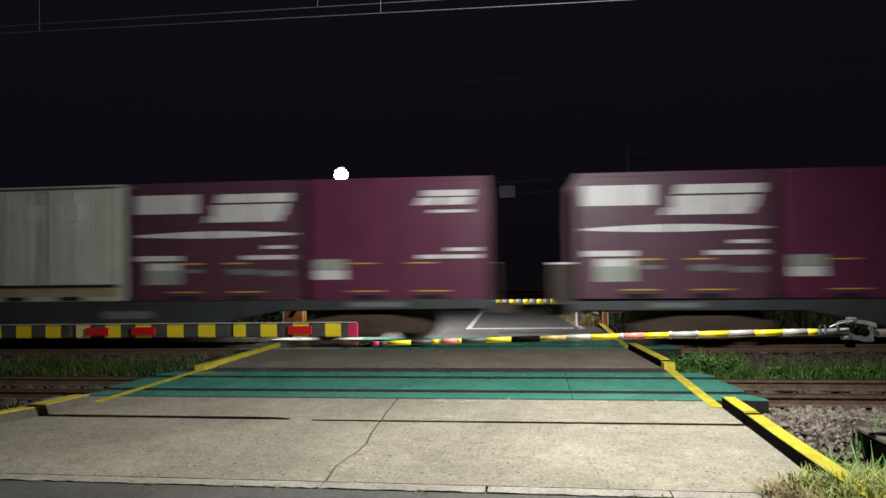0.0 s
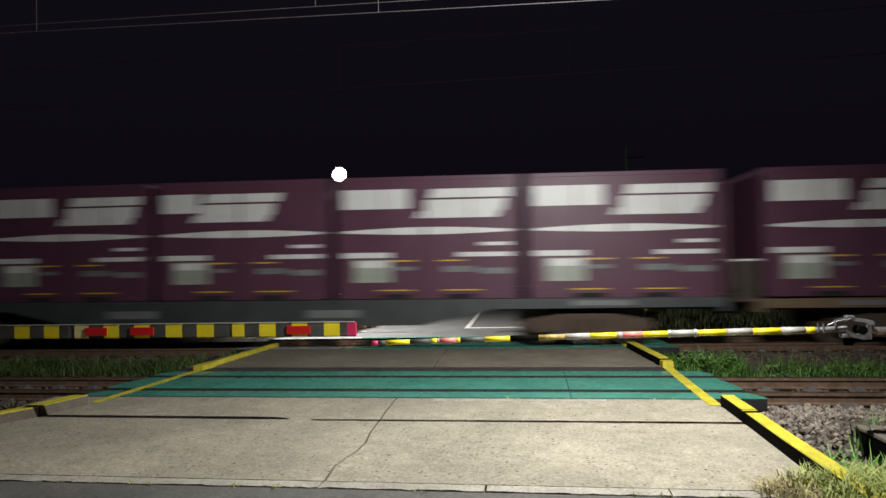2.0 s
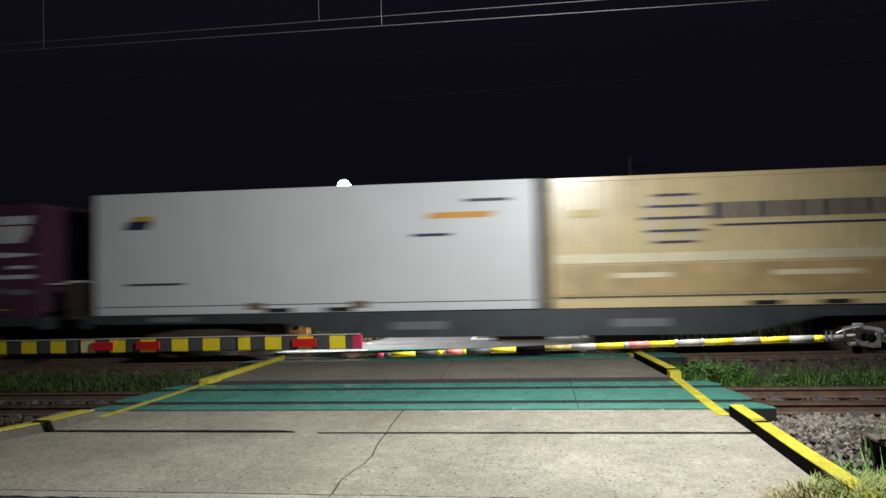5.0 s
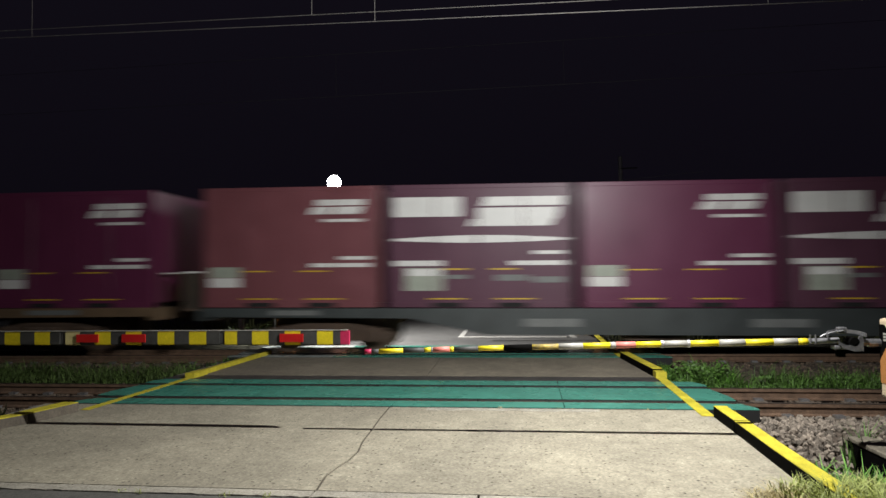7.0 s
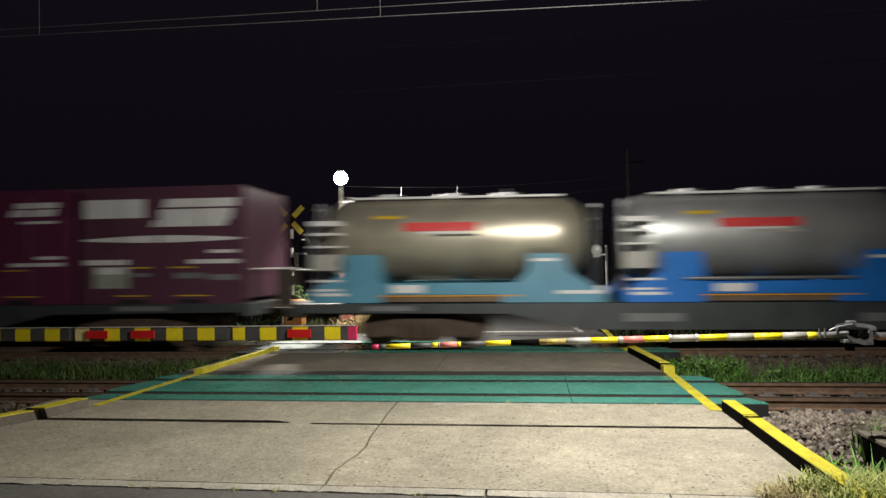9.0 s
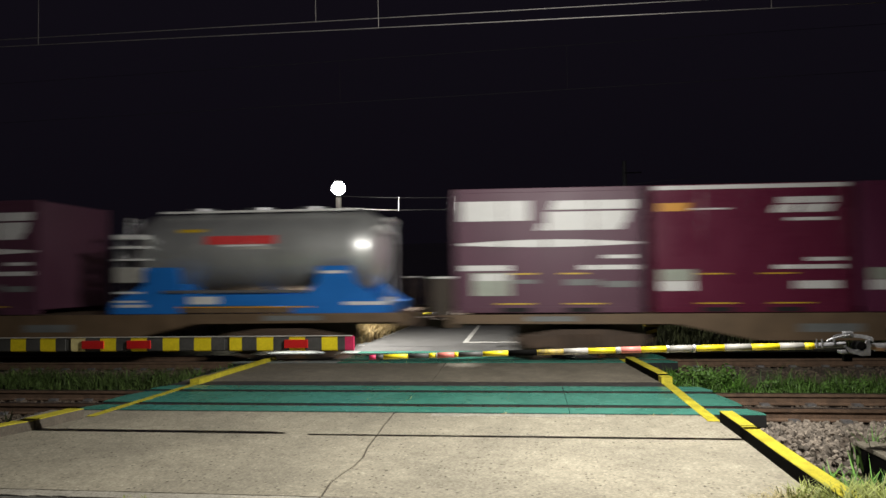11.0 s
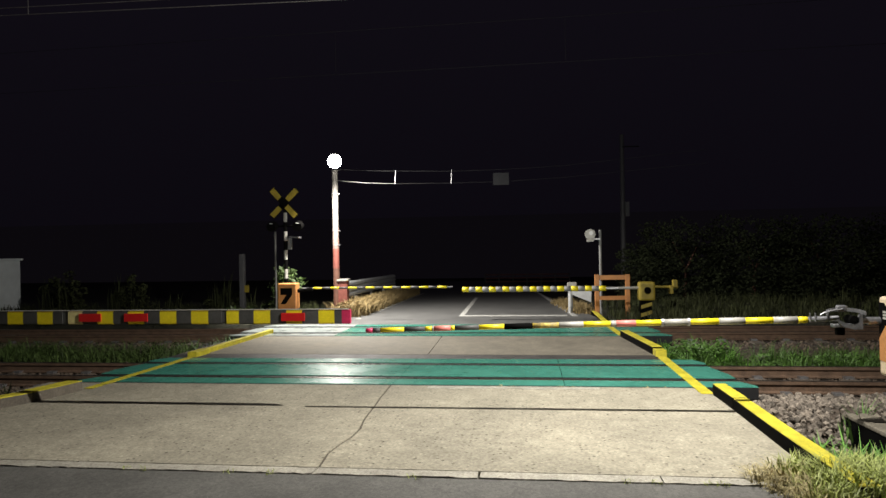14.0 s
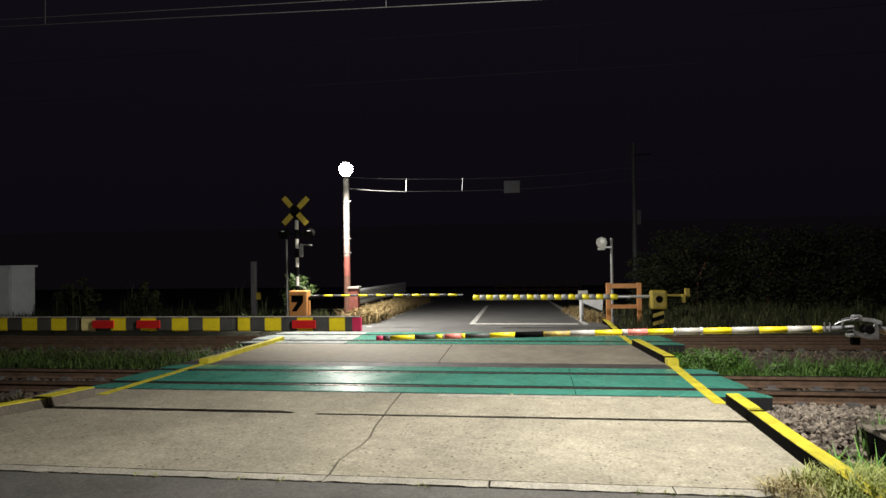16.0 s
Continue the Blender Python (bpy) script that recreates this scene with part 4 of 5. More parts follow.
def wagon(kind):
    """A four-axle flat wagon, 20.4 m over couplings, x = 0 at its rear coupling; the floor lies at z = 1.0."""
    paint = WAGON_GREY if kind == "grey" else WAGON_TAN
    w = thing("flat_wagon", (0, 0, 0), "grey container flat wagon with grimy bogies" if kind == "grey" else "rusty tan container flat wagon with grimy bogies", "railway wagon", "wagons of the train")
    for y in (-1.2, 1.06):
        bm = bmesh.new()
        prism(bm, [(0.55, 0.80), (4.9, 0.78), (6.4, 0.46), (14.0, 0.46), (15.5, 0.78), (19.85, 0.80), (19.85, 0.985), (0.55, 0.985)], y, y + 0.14)
        part("side_sill", bm, paint, w)
    boxed("floor", (0.5, 19.9, -1.19, 1.19, 0.90, 0.975), paint, w)
    bm = bmesh.new()
    prism(bm, [(0.6, 0.70), (5.2, 0.70), (6.6, 0.40), (13.8, 0.40), (15.2, 0.70), (19.8, 0.70), (19.8, 0.9), (0.6, 0.9)], -0.35, 0.35)
    part("centre_sill", bm, BOGIE, w)
    for x in (0.42, 19.83):
        boxed("end_beam", (x, x + 0.15, -1.22, 1.22, 0.72, 0.97), paint, w)
    for x0, x1 in ((0.0, 0.45), (19.95, 20.4)):
        boxed("coupler", (x0, x1, -0.12, 0.12, 0.62, 0.82), BOGIE, w)
    for x in (0.38, 20.02):
        rod("handrail_post", (x, -1.1, 0.95), (x, -1.1, 1.7), 0.014, BOGIE, w, "dark end handrail post")
        rod("handrail_post", (x, 0.2, 0.95), (x, 0.2, 1.7), 0.014, BOGIE, w, "dark end handrail post")
        rod("handrail", (x, -1.1, 1.7), (x, 0.2, 1.7), 0.016, DECAL, w, "white end handrail")
    boxed("end_panel", (0.06, 0.50, -1.14, -1.11, 0.98, 1.72), PANEL_GRIME, w, "grimy sheet panel of the brake platform")
    boxed("end_panel_edge", (0.04, 0.52, -1.155, -1.10, 1.72, 1.76), DECAL, w, "white top edge")
    for x in (0.06, 0.46):
        boxed("panel_post", (x, x + 0.04, -1.15, -1.10, 0.9, 1.72), BOGIE, w)
    boxed("platform", (0.04, 0.56, -1.18, 0.5, 0.93, 0.98), BOGIE, w, "dark brake platform")
    for x in (7.2, 11.6):
        plate(w, "marking_plate", x, x + 1.1, 0.62, 0.78, MARK_GREY, y=-1.2)
    plate(w, "marking_plate", 2.0, 3.0, 0.84, 0.94, MARK_GREY, y=-1.2)
    plate(w, "marking_plate", 17.0, 18.2, 0.84, 0.94, MARK_GREY, y=-1.2)
    boxed("brake_box", (9.2, 10.4, -1.05, -0.5, 0.34, 0.62), BOGIE, w)
    rod("air_tank", (11.2, -0.7, 0.45), (12.6, -0.7, 0.45), 0.2, BOGIE, w)
    for cx in (3.1, 17.3):
        for y in (-0.98, 0.86):
            bm = bmesh.new()
            prism(bm, [(cx - 1.25, 0.36), (cx - 0.55, 0.30), (cx - 0.4, 0.2), (cx + 0.4, 0.2), (cx + 0.55, 0.30), (cx + 1.25, 0.36), (cx + 1.25, 0.55), (cx + 0.5, 0.66), (cx - 0.5, 0.66), (cx - 1.25, 0.55)], y, y + 0.12)
            part("bogie_frame", bm, BOGIE, w)
            for dx in (-0.28, 0.0, 0.28):
                rod("spring", (cx + dx, y + 0.06 - 0.08, 0.28), (cx + dx, y + 0.06 - 0.08, 0.56), 0.085, BOGIE, w)
        for dx in (-0.95, 0.95):
            rod("axle", (cx + dx, -1.06, 0.43), (cx + dx, 1.06, 0.43), 0.09, BOGIE, w)
            for y in (-0.53, 0.53):
                bm = bmesh.new()
                cyl(bm, (cx + dx, y - 0.06, 0.431), (cx + dx, y + 0.06, 0.431), 0.43, seg=28)
                part("wheel", bm, WHEEL, w)
            for y in (-1.06, 0.98):
                boxed("axle_box", (cx + dx - 0.16, cx + dx + 0.16, y - 0.03, y + 0.1, 0.28, 0.58), BOGIE, w, bev=0.03)
    return w


def build_train():
    loads = [("grey", "AABBA"), ("grey", "BAWAA"), ("tan", "ACANA"), ("grey", "AANAA"), ("tan", "LBBCC"), ("grey", "bb"), ("grey", "yw"),
             ("grey", "AABAA"), ("grey", "AABAF"), ("tan", "BAATM"), ("grey", "CSC!"), ("grey", "ABCAA"), ("tan", "AABCA"), ("tan", "SAS!")]
    # how far each wagon's load sits ahead of the even spacing
    ahead = {0: 0.65, 2: -0.19, 3: 0.08}
    made = {}

    def get(kind, maker):
        if kind not in made:
            made[kind] = maker()
            return made[kind]
        return copy_thing(made[kind], Matrix())
    for k, (wk, load) in enumerate(loads):
        u = (k - 1) * PITCH - ahead.get(k, 0.0)
        MOVING.append((get("wagon " + wk, lambda: wagon(wk)), u + PITCH, 0.0, PITCH / 2))
        if load.endswith("!"):
            places = [(load[0], 0.75), (load[1], 7.17 if load == "CSC!" else 8.46), (load[2], 13.55 if load == "CSC!" else 13.35)]
            for kind, a in places:
                if kind == "A":
                    MOVING.append((get("A", lambda: small_box("A")), u + a + 3.715, FLOOR, 1.857))
                else:
                    MOVING.append((get("tank " + kind, lambda: tank(kind)), u + a + 6.06, FLOOR, 3.03))
        elif len(load) == 2:
            for i, kind in enumerate(load):
                nm = {"b": "blue", "y": "cream", "w": "white"}[kind]
                MOVING.append((get(nm, lambda: long_box(nm)), u + 0.55 + i * 9.68 + 9.41, FLOOR, 4.705))
        else:
            for i, kind in enumerate(load):
                MOVING.append((get(kind, lambda: small_box(kind)), u + 0.55 + i * 3.896 + 3.715, FLOOR, 1.857))


build_train()


# ---- barriers ----
def band(parent, a, b, r0, r1, material, seg=18):
    bm = bmesh.new()
    cyl(bm, a, b, r0, r1, seg)
    ob = part("band", bm, material, parent)
    for p in ob.data.polygons:
        p.use_smooth = len(p.vertices) == 4
    return ob


def machine_box(at, sx, label):
    """A barrier drive box on its post; sx = 1: the arm leaves towards -x."""
    m = thing("barrier_machine", at, label, "barrier machine", "barrier machines")
    boxed("housing", (0.0, 0.5, -0.16, 0.16, 0.87, 1.66), CREAM, m, "cream-painted steel housing", bev=0.03)
    for x in (-0.004 if sx > 0 else 0.494,):
        bm = bmesh.new()
        prism(bm, [(-0.14, 1.02), (0.14, 1.02), (0.14, 1.24), (0.02, 1.38), (-0.14, 1.20)], x, x + 0.01, "yz")
        part("side_panel", bm, ORANGE, m, "orange side panel")
        bm = bmesh.new()
        prism(bm, [(-0.14, 1.21), (0.02, 1.39), (0.14, 1.25), (0.14, 1.60), (0.05, 1.60), (-0.14, 1.44)], x - 0.001, x + 0.01, "yz")
        part("warning_stripe", bm, KERB_BLACK, m, "black diagonal stripe")
        for i, z in enumerate((1.44, 1.47, 1.50)):
            boxed("number_bar", (x - 0.005, x, -0.06 + 0.01 * i, 0.06, z, z + 0.02), BAND_SILVER, m)
    boxed("plinth", (0.12, 0.38, -0.1, 0.1, 0.02, 0.88), KERB_BLACK, m, "dark steel stand")
    boxed("foot_plate", (0.02, 0.48, -0.18, 0.18, 0.0, 0.03), STEEL, m)
    rod("drive_shaft", (-0.12 if sx > 0 else 0.5, 0.13, 1.41), (0.0 if sx > 0 else 0.62, 0.13, 1.41), 0.035, STEEL, m, "grey drive shaft")
    return m


def big_arm():
    """The thick arm that closes the near side, striped yellow and dark grey."""
    arm = rod("barrier_arm", (-6.3, 0, 0), (-0.05, 0, 0), 0.015, STEEL, NEAR_LEFT, "thick lowered arm striped yellow and dark grey")
    arm.location = Vector((-1.93, -2.0, 1.07)) - NEAR_LEFT.location
    edges = [-8.1, -7.9, -7.7, -7.5, -7.3, -7.1, -6.88, -6.68, -6.48, -6.27, -6.075, -5.876, -5.692, -5.496, -5.37, -5.30, -5.121, -4.935, -4.736, -4.553, -4.357, -4.162, -3.961, -3.783, -3.578,
             -3.42, -3.36, -3.214, -3.04, -2.847, -2.662, -2.479, -2.29, -2.109, -2.025, -1.929]
    tone = ["y"] + ["d", "y"] * 4 + ["d", "y", "d", "y", "d", "k", "p", "d", "y", "d", "y", "d", "y", "d", "y", "d", "k", "y", "d", "y", "d", "y", "d", "y", "d", "m"]
    paint = {"d": BAND_DARK, "y": BAND_YELLOW, "p": BAND_PALE, "k": BAND_DARK, "m": BAND_MAGENTA}
    for (a, b), c in zip(zip(edges, edges[1:]), tone):
        bm = bmesh.new()
        h, d = (0.079, 0.024) if c != "k" else (0.072, 0.018)
        box(bm, a + 1.93, b + 1.93, -d, d, -h, h)
        bmesh.ops.bevel(bm, geom=[e for e in bm.edges if abs(e.verts[0].co.x - e.verts[1].co.x) > 0.01], offset=0.012, segments=2, affect="EDGES")
        part("band", bm, paint[c], arm)
    boxed("top_rail", (-6.2, -0.02, -0.02, 0.02, 0.078, 0.086), BAND_SILVER, arm, "thin pale top edge")
    for a, b in ((-5.157, -4.885), (-4.595, -4.308), (-2.715, -2.446)):
        boxed("reflector", (a + 1.93, b + 1.93, -0.034, -0.022, -0.045, 0.045), RED_PLATE, arm, "red reflector plate")
    return arm


def slim_arm():
    arm = rod("barrier_arm", (-1.2, 0, 0.012), (0.05, 0, 0.018), 0.02, STEEL, NEAR_RIGHT, "slim lowered pole with worn yellow and silver bands")
    arm.location = Vector((2.81, -2.0, 1.0)) - NEAR_RIGHT.location
    cuts = [-1.758, -1.682, -1.599, -1.329, -1.098, -1.023, -1.005, -0.82, -0.777, -0.514, -0.242, 0.058, 0.336, 0.588, 0.867, 0.924, 1.125, 1.392, 1.657, 1.952, 2.211, 2.483, 2.716, 2.812]
    tone = ["m", "d", "y", "d", "y", "s", "p", "y", "d", "y", "k", "o", "s", "y", "s", "p", "y", "s", "y", "s", "y", "s", "y"]
    paint = {"d": BAND_DARK, "y": BAND_YELLOW, "s": BAND_SILVER, "p": BAND_PINK, "m": BAND_MAGENTA, "k": KERB_BLACK, "o": YELLOW_WORN}

    def at(x):
        w = (x + 1.758) / 4.57
        return (x - 2.81, 0.0, -0.085 + 0.102 * (1 - (1 - w) ** 1.25)), 0.026 + 0.008 * w
    for (a, b), c in zip(zip(cuts, cuts[1:]), tone):
        (p, r0), (q, r1) = at(a), at(b)
        extra = 0.003 if c in "ksp" else 0.0
        band(arm, p, q, r0 + extra, r1 + extra, paint[c])
    for x in (1.392, 1.657):
        p, r = at(x)
        rod("clamp", (p[0] - 0.012, 0, p[2]), (p[0] + 0.012, 0, p[2]), r + 0.009, STEEL, arm, "steel clamp ring")
    # folding joint at the arm's root
    for x in (0.02, 0.07):
        rod("pin", (x, -0.03, 0.0), (x, -0.03, 0.09), 0.007, DARK_STEEL, arm, "steel pin")
    rod("root_tube", (0.0, 0, 0.018), (0.30, 0, 0.03), 0.03, DARK_STEEL, arm, "grey root tube")
    boxed("bracket", (0.24, 0.48, -0.05, 0.05, -0.06, -0.02), DARK_STEEL, arm, bev=0.01)
    bm = bmesh.new()
    prism(bm, [(0.26, 0.03), (0.30, -0.04), (0.42, -0.075), (0.50, -0.07), (0.50, 0.08), (0.47, 0.08), (0.44, 0.0), (0.36, -0.02)], -0.07, -0.045)
    part("cheek", bm, DARK_STEEL, arm, "curved steel cheek")
    bm = bmesh.new()
    n = 14
    for i in range(n):
        w0, w1 = math.pi * (1.06 * i / n - 0.03), math.pi * (1.06 * (i + 1) / n - 0.03)
        p0 = Vector((0.34 - 0.17 * math.cos(w0), 0.11 * math.sin(w0) - 0.08, 0.07 + 0.03 * math.sin(w0)))
        p1 = Vector((0.34 - 0.17 * math.cos(w1), 0.11 * math.sin(w1) - 0.08, 0.07 + 0.03 * math.sin(w1)))
        q = [bm.verts.new(v) for v in (p0, p1, p1 + Vector((0, 0, 0.035)), p0 + Vector((0, 0, 0.035)))]
        bm.faces.new(q)
    bmesh.ops.remove_doubles(bm, verts=bm.verts, dist=0.001)
    bmesh.ops.solidify(bm, geom=bm.faces[:], thickness=0.014)
    part("release_ring", bm, DARK_STEEL, arm, "curved steel release band")
    boxed("spring_block", (0.27, 0.36, -0.06, 0.0, 0.10, 0.165), DARK_STEEL, arm, bev=0.012)
    for k in range(4):
        rod("lever", (0.10 + 0.055 * k, -0.06, 0.07 + 0.028 * k - 0.004 * k * k), (0.155 + 0.055 * k, -0.06, 0.098 + 0.02 * k - 0.003 * k * k), 0.009, DARK_STEEL, arm)
    rod("hub", (0.42, -0.07, 0.02), (0.42, 0.06, 0.02), 0.045, KERB_BLACK, arm)
    boxed("weight", (0.28, 0.36, -0.01, 0.05, -0.14, -0.06), KERB_BLACK, arm, "black counterweight", bev=0.01)
    rod("shaft", (0.46, 0, 0.01), (0.70, 0, 0.01), 0.035, DARK_STEEL, arm, "grey shaft")
    return arm


def far_arm(owner, at, length, direction, r, label, step=0.17):
    arm = rod("barrier_arm", (-0.3 * direction, 0, 0), (direction * length * 0.98, 0, 0), r * 0.6, STEEL, owner, label)
    arm.location = Vector(at) - owner.location
    n = int(length / step)
    for i in range(n):
        c = BAND_YELLOW if i % 2 == 0 else (BAND_GREY if r > 0.04 else BAND_DARK)
        band(arm, (direction * i * step, 0, 0), (direction * (i + 1) * step, 0, 0), r, r, c, 12)
    return arm


NEAR_RIGHT = machine_box((3.5, -2.13, -0.41), 1, "cream and orange barrier machine with black diagonal stripe")
NEAR_LEFT = machine_box((-8.6, -2.13, -0.41), -1, "cream and orange barrier machine with its thick striped arm")
big_arm()
slim_arm()


# ---- beside the near track ----
def trough():
    t = thing("cable_trough", (3.44, -1.34, -0.48), "weathered concrete cable trough beside the ballast", "cable trough", rz=-87.9)
    boxed("channel", (0.0, 0.82, 0.012, 0.25, 0.0, 0.35), KERB_BLACK, t, "dark channel", bev=0.01)
    for i in range(2):
        boxed("lid", (0.005 + i * 0.410, -0.005 + (i + 1) * 0.410, 0.0, 0.27, 0.352, 0.40), CONCRETE_OLD, t, bev=0.012)


trough()


def blades(name, spots, material, label, seed, category="grass", width=0.009, lean=0.55):
    """Grass: spots are (x, y, z, height, count, spread)."""
    rng = random.Random(seed)
    verts, faces = [], []
    for x, y, z, h, n, spread in spots:
        for _ in range(n):
            a, d = rng.uniform(0, 6.283), spread * math.sqrt(rng.random())
            bx, by = x + d * math.cos(a), y + d * math.sin(a)
            hh = h * rng.uniform(0.45, 1.15)
            w = rng.uniform(0, 6.283)
            ln = lean * hh * rng.uniform(0.2, 1.2)
            dx, dy = math.cos(w), math.sin(w)
            ww = width * rng.uniform(0.7, 1.5)
            sx, sy = -dy * ww, dx * ww
            k = len(verts)
            verts += [(bx - sx, by - sy, z), (bx + sx, by + sy, z),
                      (bx + dx * ln * 0.35 - sx * 0.8, by + dy * ln * 0.35 - sy * 0.8, z + hh * 0.6), (bx + dx * ln * 0.35 + sx * 0.8, by + dy * ln * 0.35 + sy * 0.8, z + hh * 0.6),
                      (bx + dx * ln, by + dy * ln, z + hh * (0.98 - 0.3 * lean * rng.random()))]
            faces += [(k, k + 1, k + 3, k + 2), (k + 2, k + 3, k + 4)]
    me = bpy.data.meshes.new(name)
    me.from_pydata(verts, [], faces)
    me.materials.append(material)
    return tagged(new(name, me), label, category, kind="stuff")


def leaves(name, clumps, material, label, seed, size=0.05, category="weeds"):
    """Many small folded leaves; clumps are (x, y, z, rx, ry, rz, count)."""
    rng = random.Random(seed)
    verts, faces = [], []
    for x, y, z, rx, ry, rz, n in clumps:
        for _ in range(n):
            v = Vector((rng.gauss(0, 1), rng.gauss(0, 1), rng.gauss(0, 1))).normalized() * rng.uniform(0.35, 1.0) ** 0.6
            c = Vector((x + v.x * rx, y + v.y * ry, z + v.z * rz))
            m = Euler((rng.uniform(0, 6), rng.uniform(0, 6), rng.uniform(0, 6))).to_matrix()
            s = size * rng.uniform(0.6, 1.5)
            k = len(verts)
            for p in ((0, -1, 0), (0.45, 0, 0.12), (0, 1, 0), (-0.45, 0, 0.12)):
                verts.append(tuple(c + m @ (Vector(p) * s)))
            faces += [(k, k + 1, k + 2), (k, k + 2, k + 3)]
    me = bpy.data.meshes.new(name)
    me.from_pydata(verts, [], faces)
    me.materials.append(material)
    return tagged(new(name, me), label, category, kind="stuff")


def scatter(seed, n, x0, x1, y0, y1, z, h0, h1, count, spread):
    rng = random.Random(seed)
    return [(rng.uniform(x0, x1), rng.uniform(y0, y1), z, rng.uniform(h0, h1), count, spread) for _ in range(n)]


def build_plants():
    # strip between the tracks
    # lit, olive and dim copies carry the lamp's falloff in their colours
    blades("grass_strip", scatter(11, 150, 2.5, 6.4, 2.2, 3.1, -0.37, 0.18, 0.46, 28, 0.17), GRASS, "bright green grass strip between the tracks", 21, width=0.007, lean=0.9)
    blades("lit_grass_strip", scatter(41, 46, 2.35, 3.5, 2.3, 3.2, -0.38, 0.25, 0.62, 26, 0.15), GRASS_LIT, "green grass beside the crossing, coloured as lit", 41, width=0.007, lean=0.8)
    blades("grass_strip", scatter(12, 150, 6.2, 15, 2.2, 3.6, -0.38, 0.12, 0.45, 26, 0.22), GRASS_DARK, "green grass between the tracks, coloured dim", 22)
    blades("grass_strip", scatter(42, 60, 4.4, 8.5, 2.7, 3.7, -0.38, 0.15, 0.5, 20, 0.2), GRASS_OLIVE, "olive grass behind the bright strip, coloured as shaded", 42, width=0.007, lean=0.8)
    rng = random.Random(3)
    tufts = [(rng.uniform(2.5, 3.4), rng.uniform(2.3, 2.8), rng.uniform(-0.28, 0.14), 0.16, 0.15, 0.12, 60) for _ in range(16)]
    tufts += [(rng.uniform(3.4, 5.4), rng.uniform(2.3, 2.8), rng.uniform(-0.33, -0.12), 0.16, 0.15, 0.09, 36) for _ in range(16)]
    leaves("broadleaf_weeds", tufts, GRASS, "leafy green weeds beside the crossing", 23, 0.034)
    blades("grass_strip", scatter(13, 300, -13, -6.0, 1.95, 3.5, -0.36, 0.22, 0.58, 28, 0.22), GRASS_OLIVE, "olive grass strip between the tracks, coloured as shaded", 24, width=0.007, lean=0.9)
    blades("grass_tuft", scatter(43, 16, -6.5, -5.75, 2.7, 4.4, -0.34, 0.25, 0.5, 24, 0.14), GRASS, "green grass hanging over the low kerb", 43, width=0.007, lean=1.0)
    # near edge by the kerb
    blades("dry_grass_clump", scatter(14, 80, 1.75, 3.6, -4.4, -3.62, -0.05, 0.07, 0.19, 110, 0.15), GRASS_DRY, "dry straw-coloured grass clump over the kerb end", 25, width=0.0045, lean=1.1)
    blades("lime_grass_clump", scatter(15, 110, 2.0, 3.8, -4.35, -3.55, -0.04, 0.10, 0.26, 75, 0.16), GRASS_LIME, "yellow-green grass clump over the kerb end", 26, width=0.005, lean=0.95)
    blades("kerb_end_grass", scatter(44, 26, 2.15, 2.75, -4.25, -3.8, 0.02, 0.12, 0.24, 60, 0.13), GRASS_LIME, "yellow-green grass growing over the buried kerb end", 44, width=0.005, lean=1.0)
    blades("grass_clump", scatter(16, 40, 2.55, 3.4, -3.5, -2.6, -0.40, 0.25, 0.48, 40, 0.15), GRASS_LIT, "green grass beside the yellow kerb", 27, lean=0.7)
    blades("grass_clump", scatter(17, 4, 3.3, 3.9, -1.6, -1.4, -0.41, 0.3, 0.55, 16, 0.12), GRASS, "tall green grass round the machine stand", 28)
    blades("grass_clump", scatter(18, 120, -10, -6.95, -2.8, -0.4, -0.41, 0.2, 0.42, 40, 0.2), GRASS_DARK, "grass beside the kerb, coloured dim", 29)
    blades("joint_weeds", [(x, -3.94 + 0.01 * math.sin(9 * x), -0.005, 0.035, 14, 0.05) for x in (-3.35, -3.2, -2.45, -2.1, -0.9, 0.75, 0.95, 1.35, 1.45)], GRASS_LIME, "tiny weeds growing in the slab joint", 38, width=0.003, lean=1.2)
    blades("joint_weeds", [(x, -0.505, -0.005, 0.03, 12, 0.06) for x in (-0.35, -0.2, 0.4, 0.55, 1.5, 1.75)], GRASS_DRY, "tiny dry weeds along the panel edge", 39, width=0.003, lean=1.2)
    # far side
    blades("far_grass", scatter(19, 300, 2.1, 14, 6.9, 13, -0.05, 0.15, 0.5, 34, 0.3), GRASS_DARK, "grass verge beside the far road, coloured dim", 30)
    blades("far_grass", scatter(20, 260, -19, -6.4, 6.9, 11, -0.05, 0.15, 0.45, 30, 0.3), GRASS_DARK, "grass verge beyond the far track, coloured dim", 31)
    blades("dry_verge", [(-5.05 - 0.07 * (y - 8.5) + 0.25 * math.sin(9 * y), y, -0.03 * max(y - 8, 0) - 0.02, 0.46, 95, 0.3) for y in [8.6 + 0.2 * i for i in range(84)]], BRUSH_DRY, "dry straw verge along the guardrail", 32, lean=0.9)
    blades("dry_verge", [(-4.75 - 0.066 * (y - 8.5) + 0.12 * math.sin(7 * y), y, -0.03 * max(y - 8, 0) - 0.02, 0.42, 110, 0.24) for y in [8.7 + 0.18 * i for i in range(92)]], BRUSH_DRY, "dry straw hedge along the far road edge", 40, width=0.012, lean=1.0)
    blades("dry_verge", [(1.65 - 0.06 * (y - 8.5) + 0.2 * math.sin(8 * y), y, -0.03 * max(y - 8, 0) - 0.02, 0.24, 60, 0.28) for y in [9.4 + 0.2 * i for i in range(30)]], BRUSH_DRY, "dry verge along the far road", 33, lean=0.9)
    rng = random.Random(5)
    tall = []
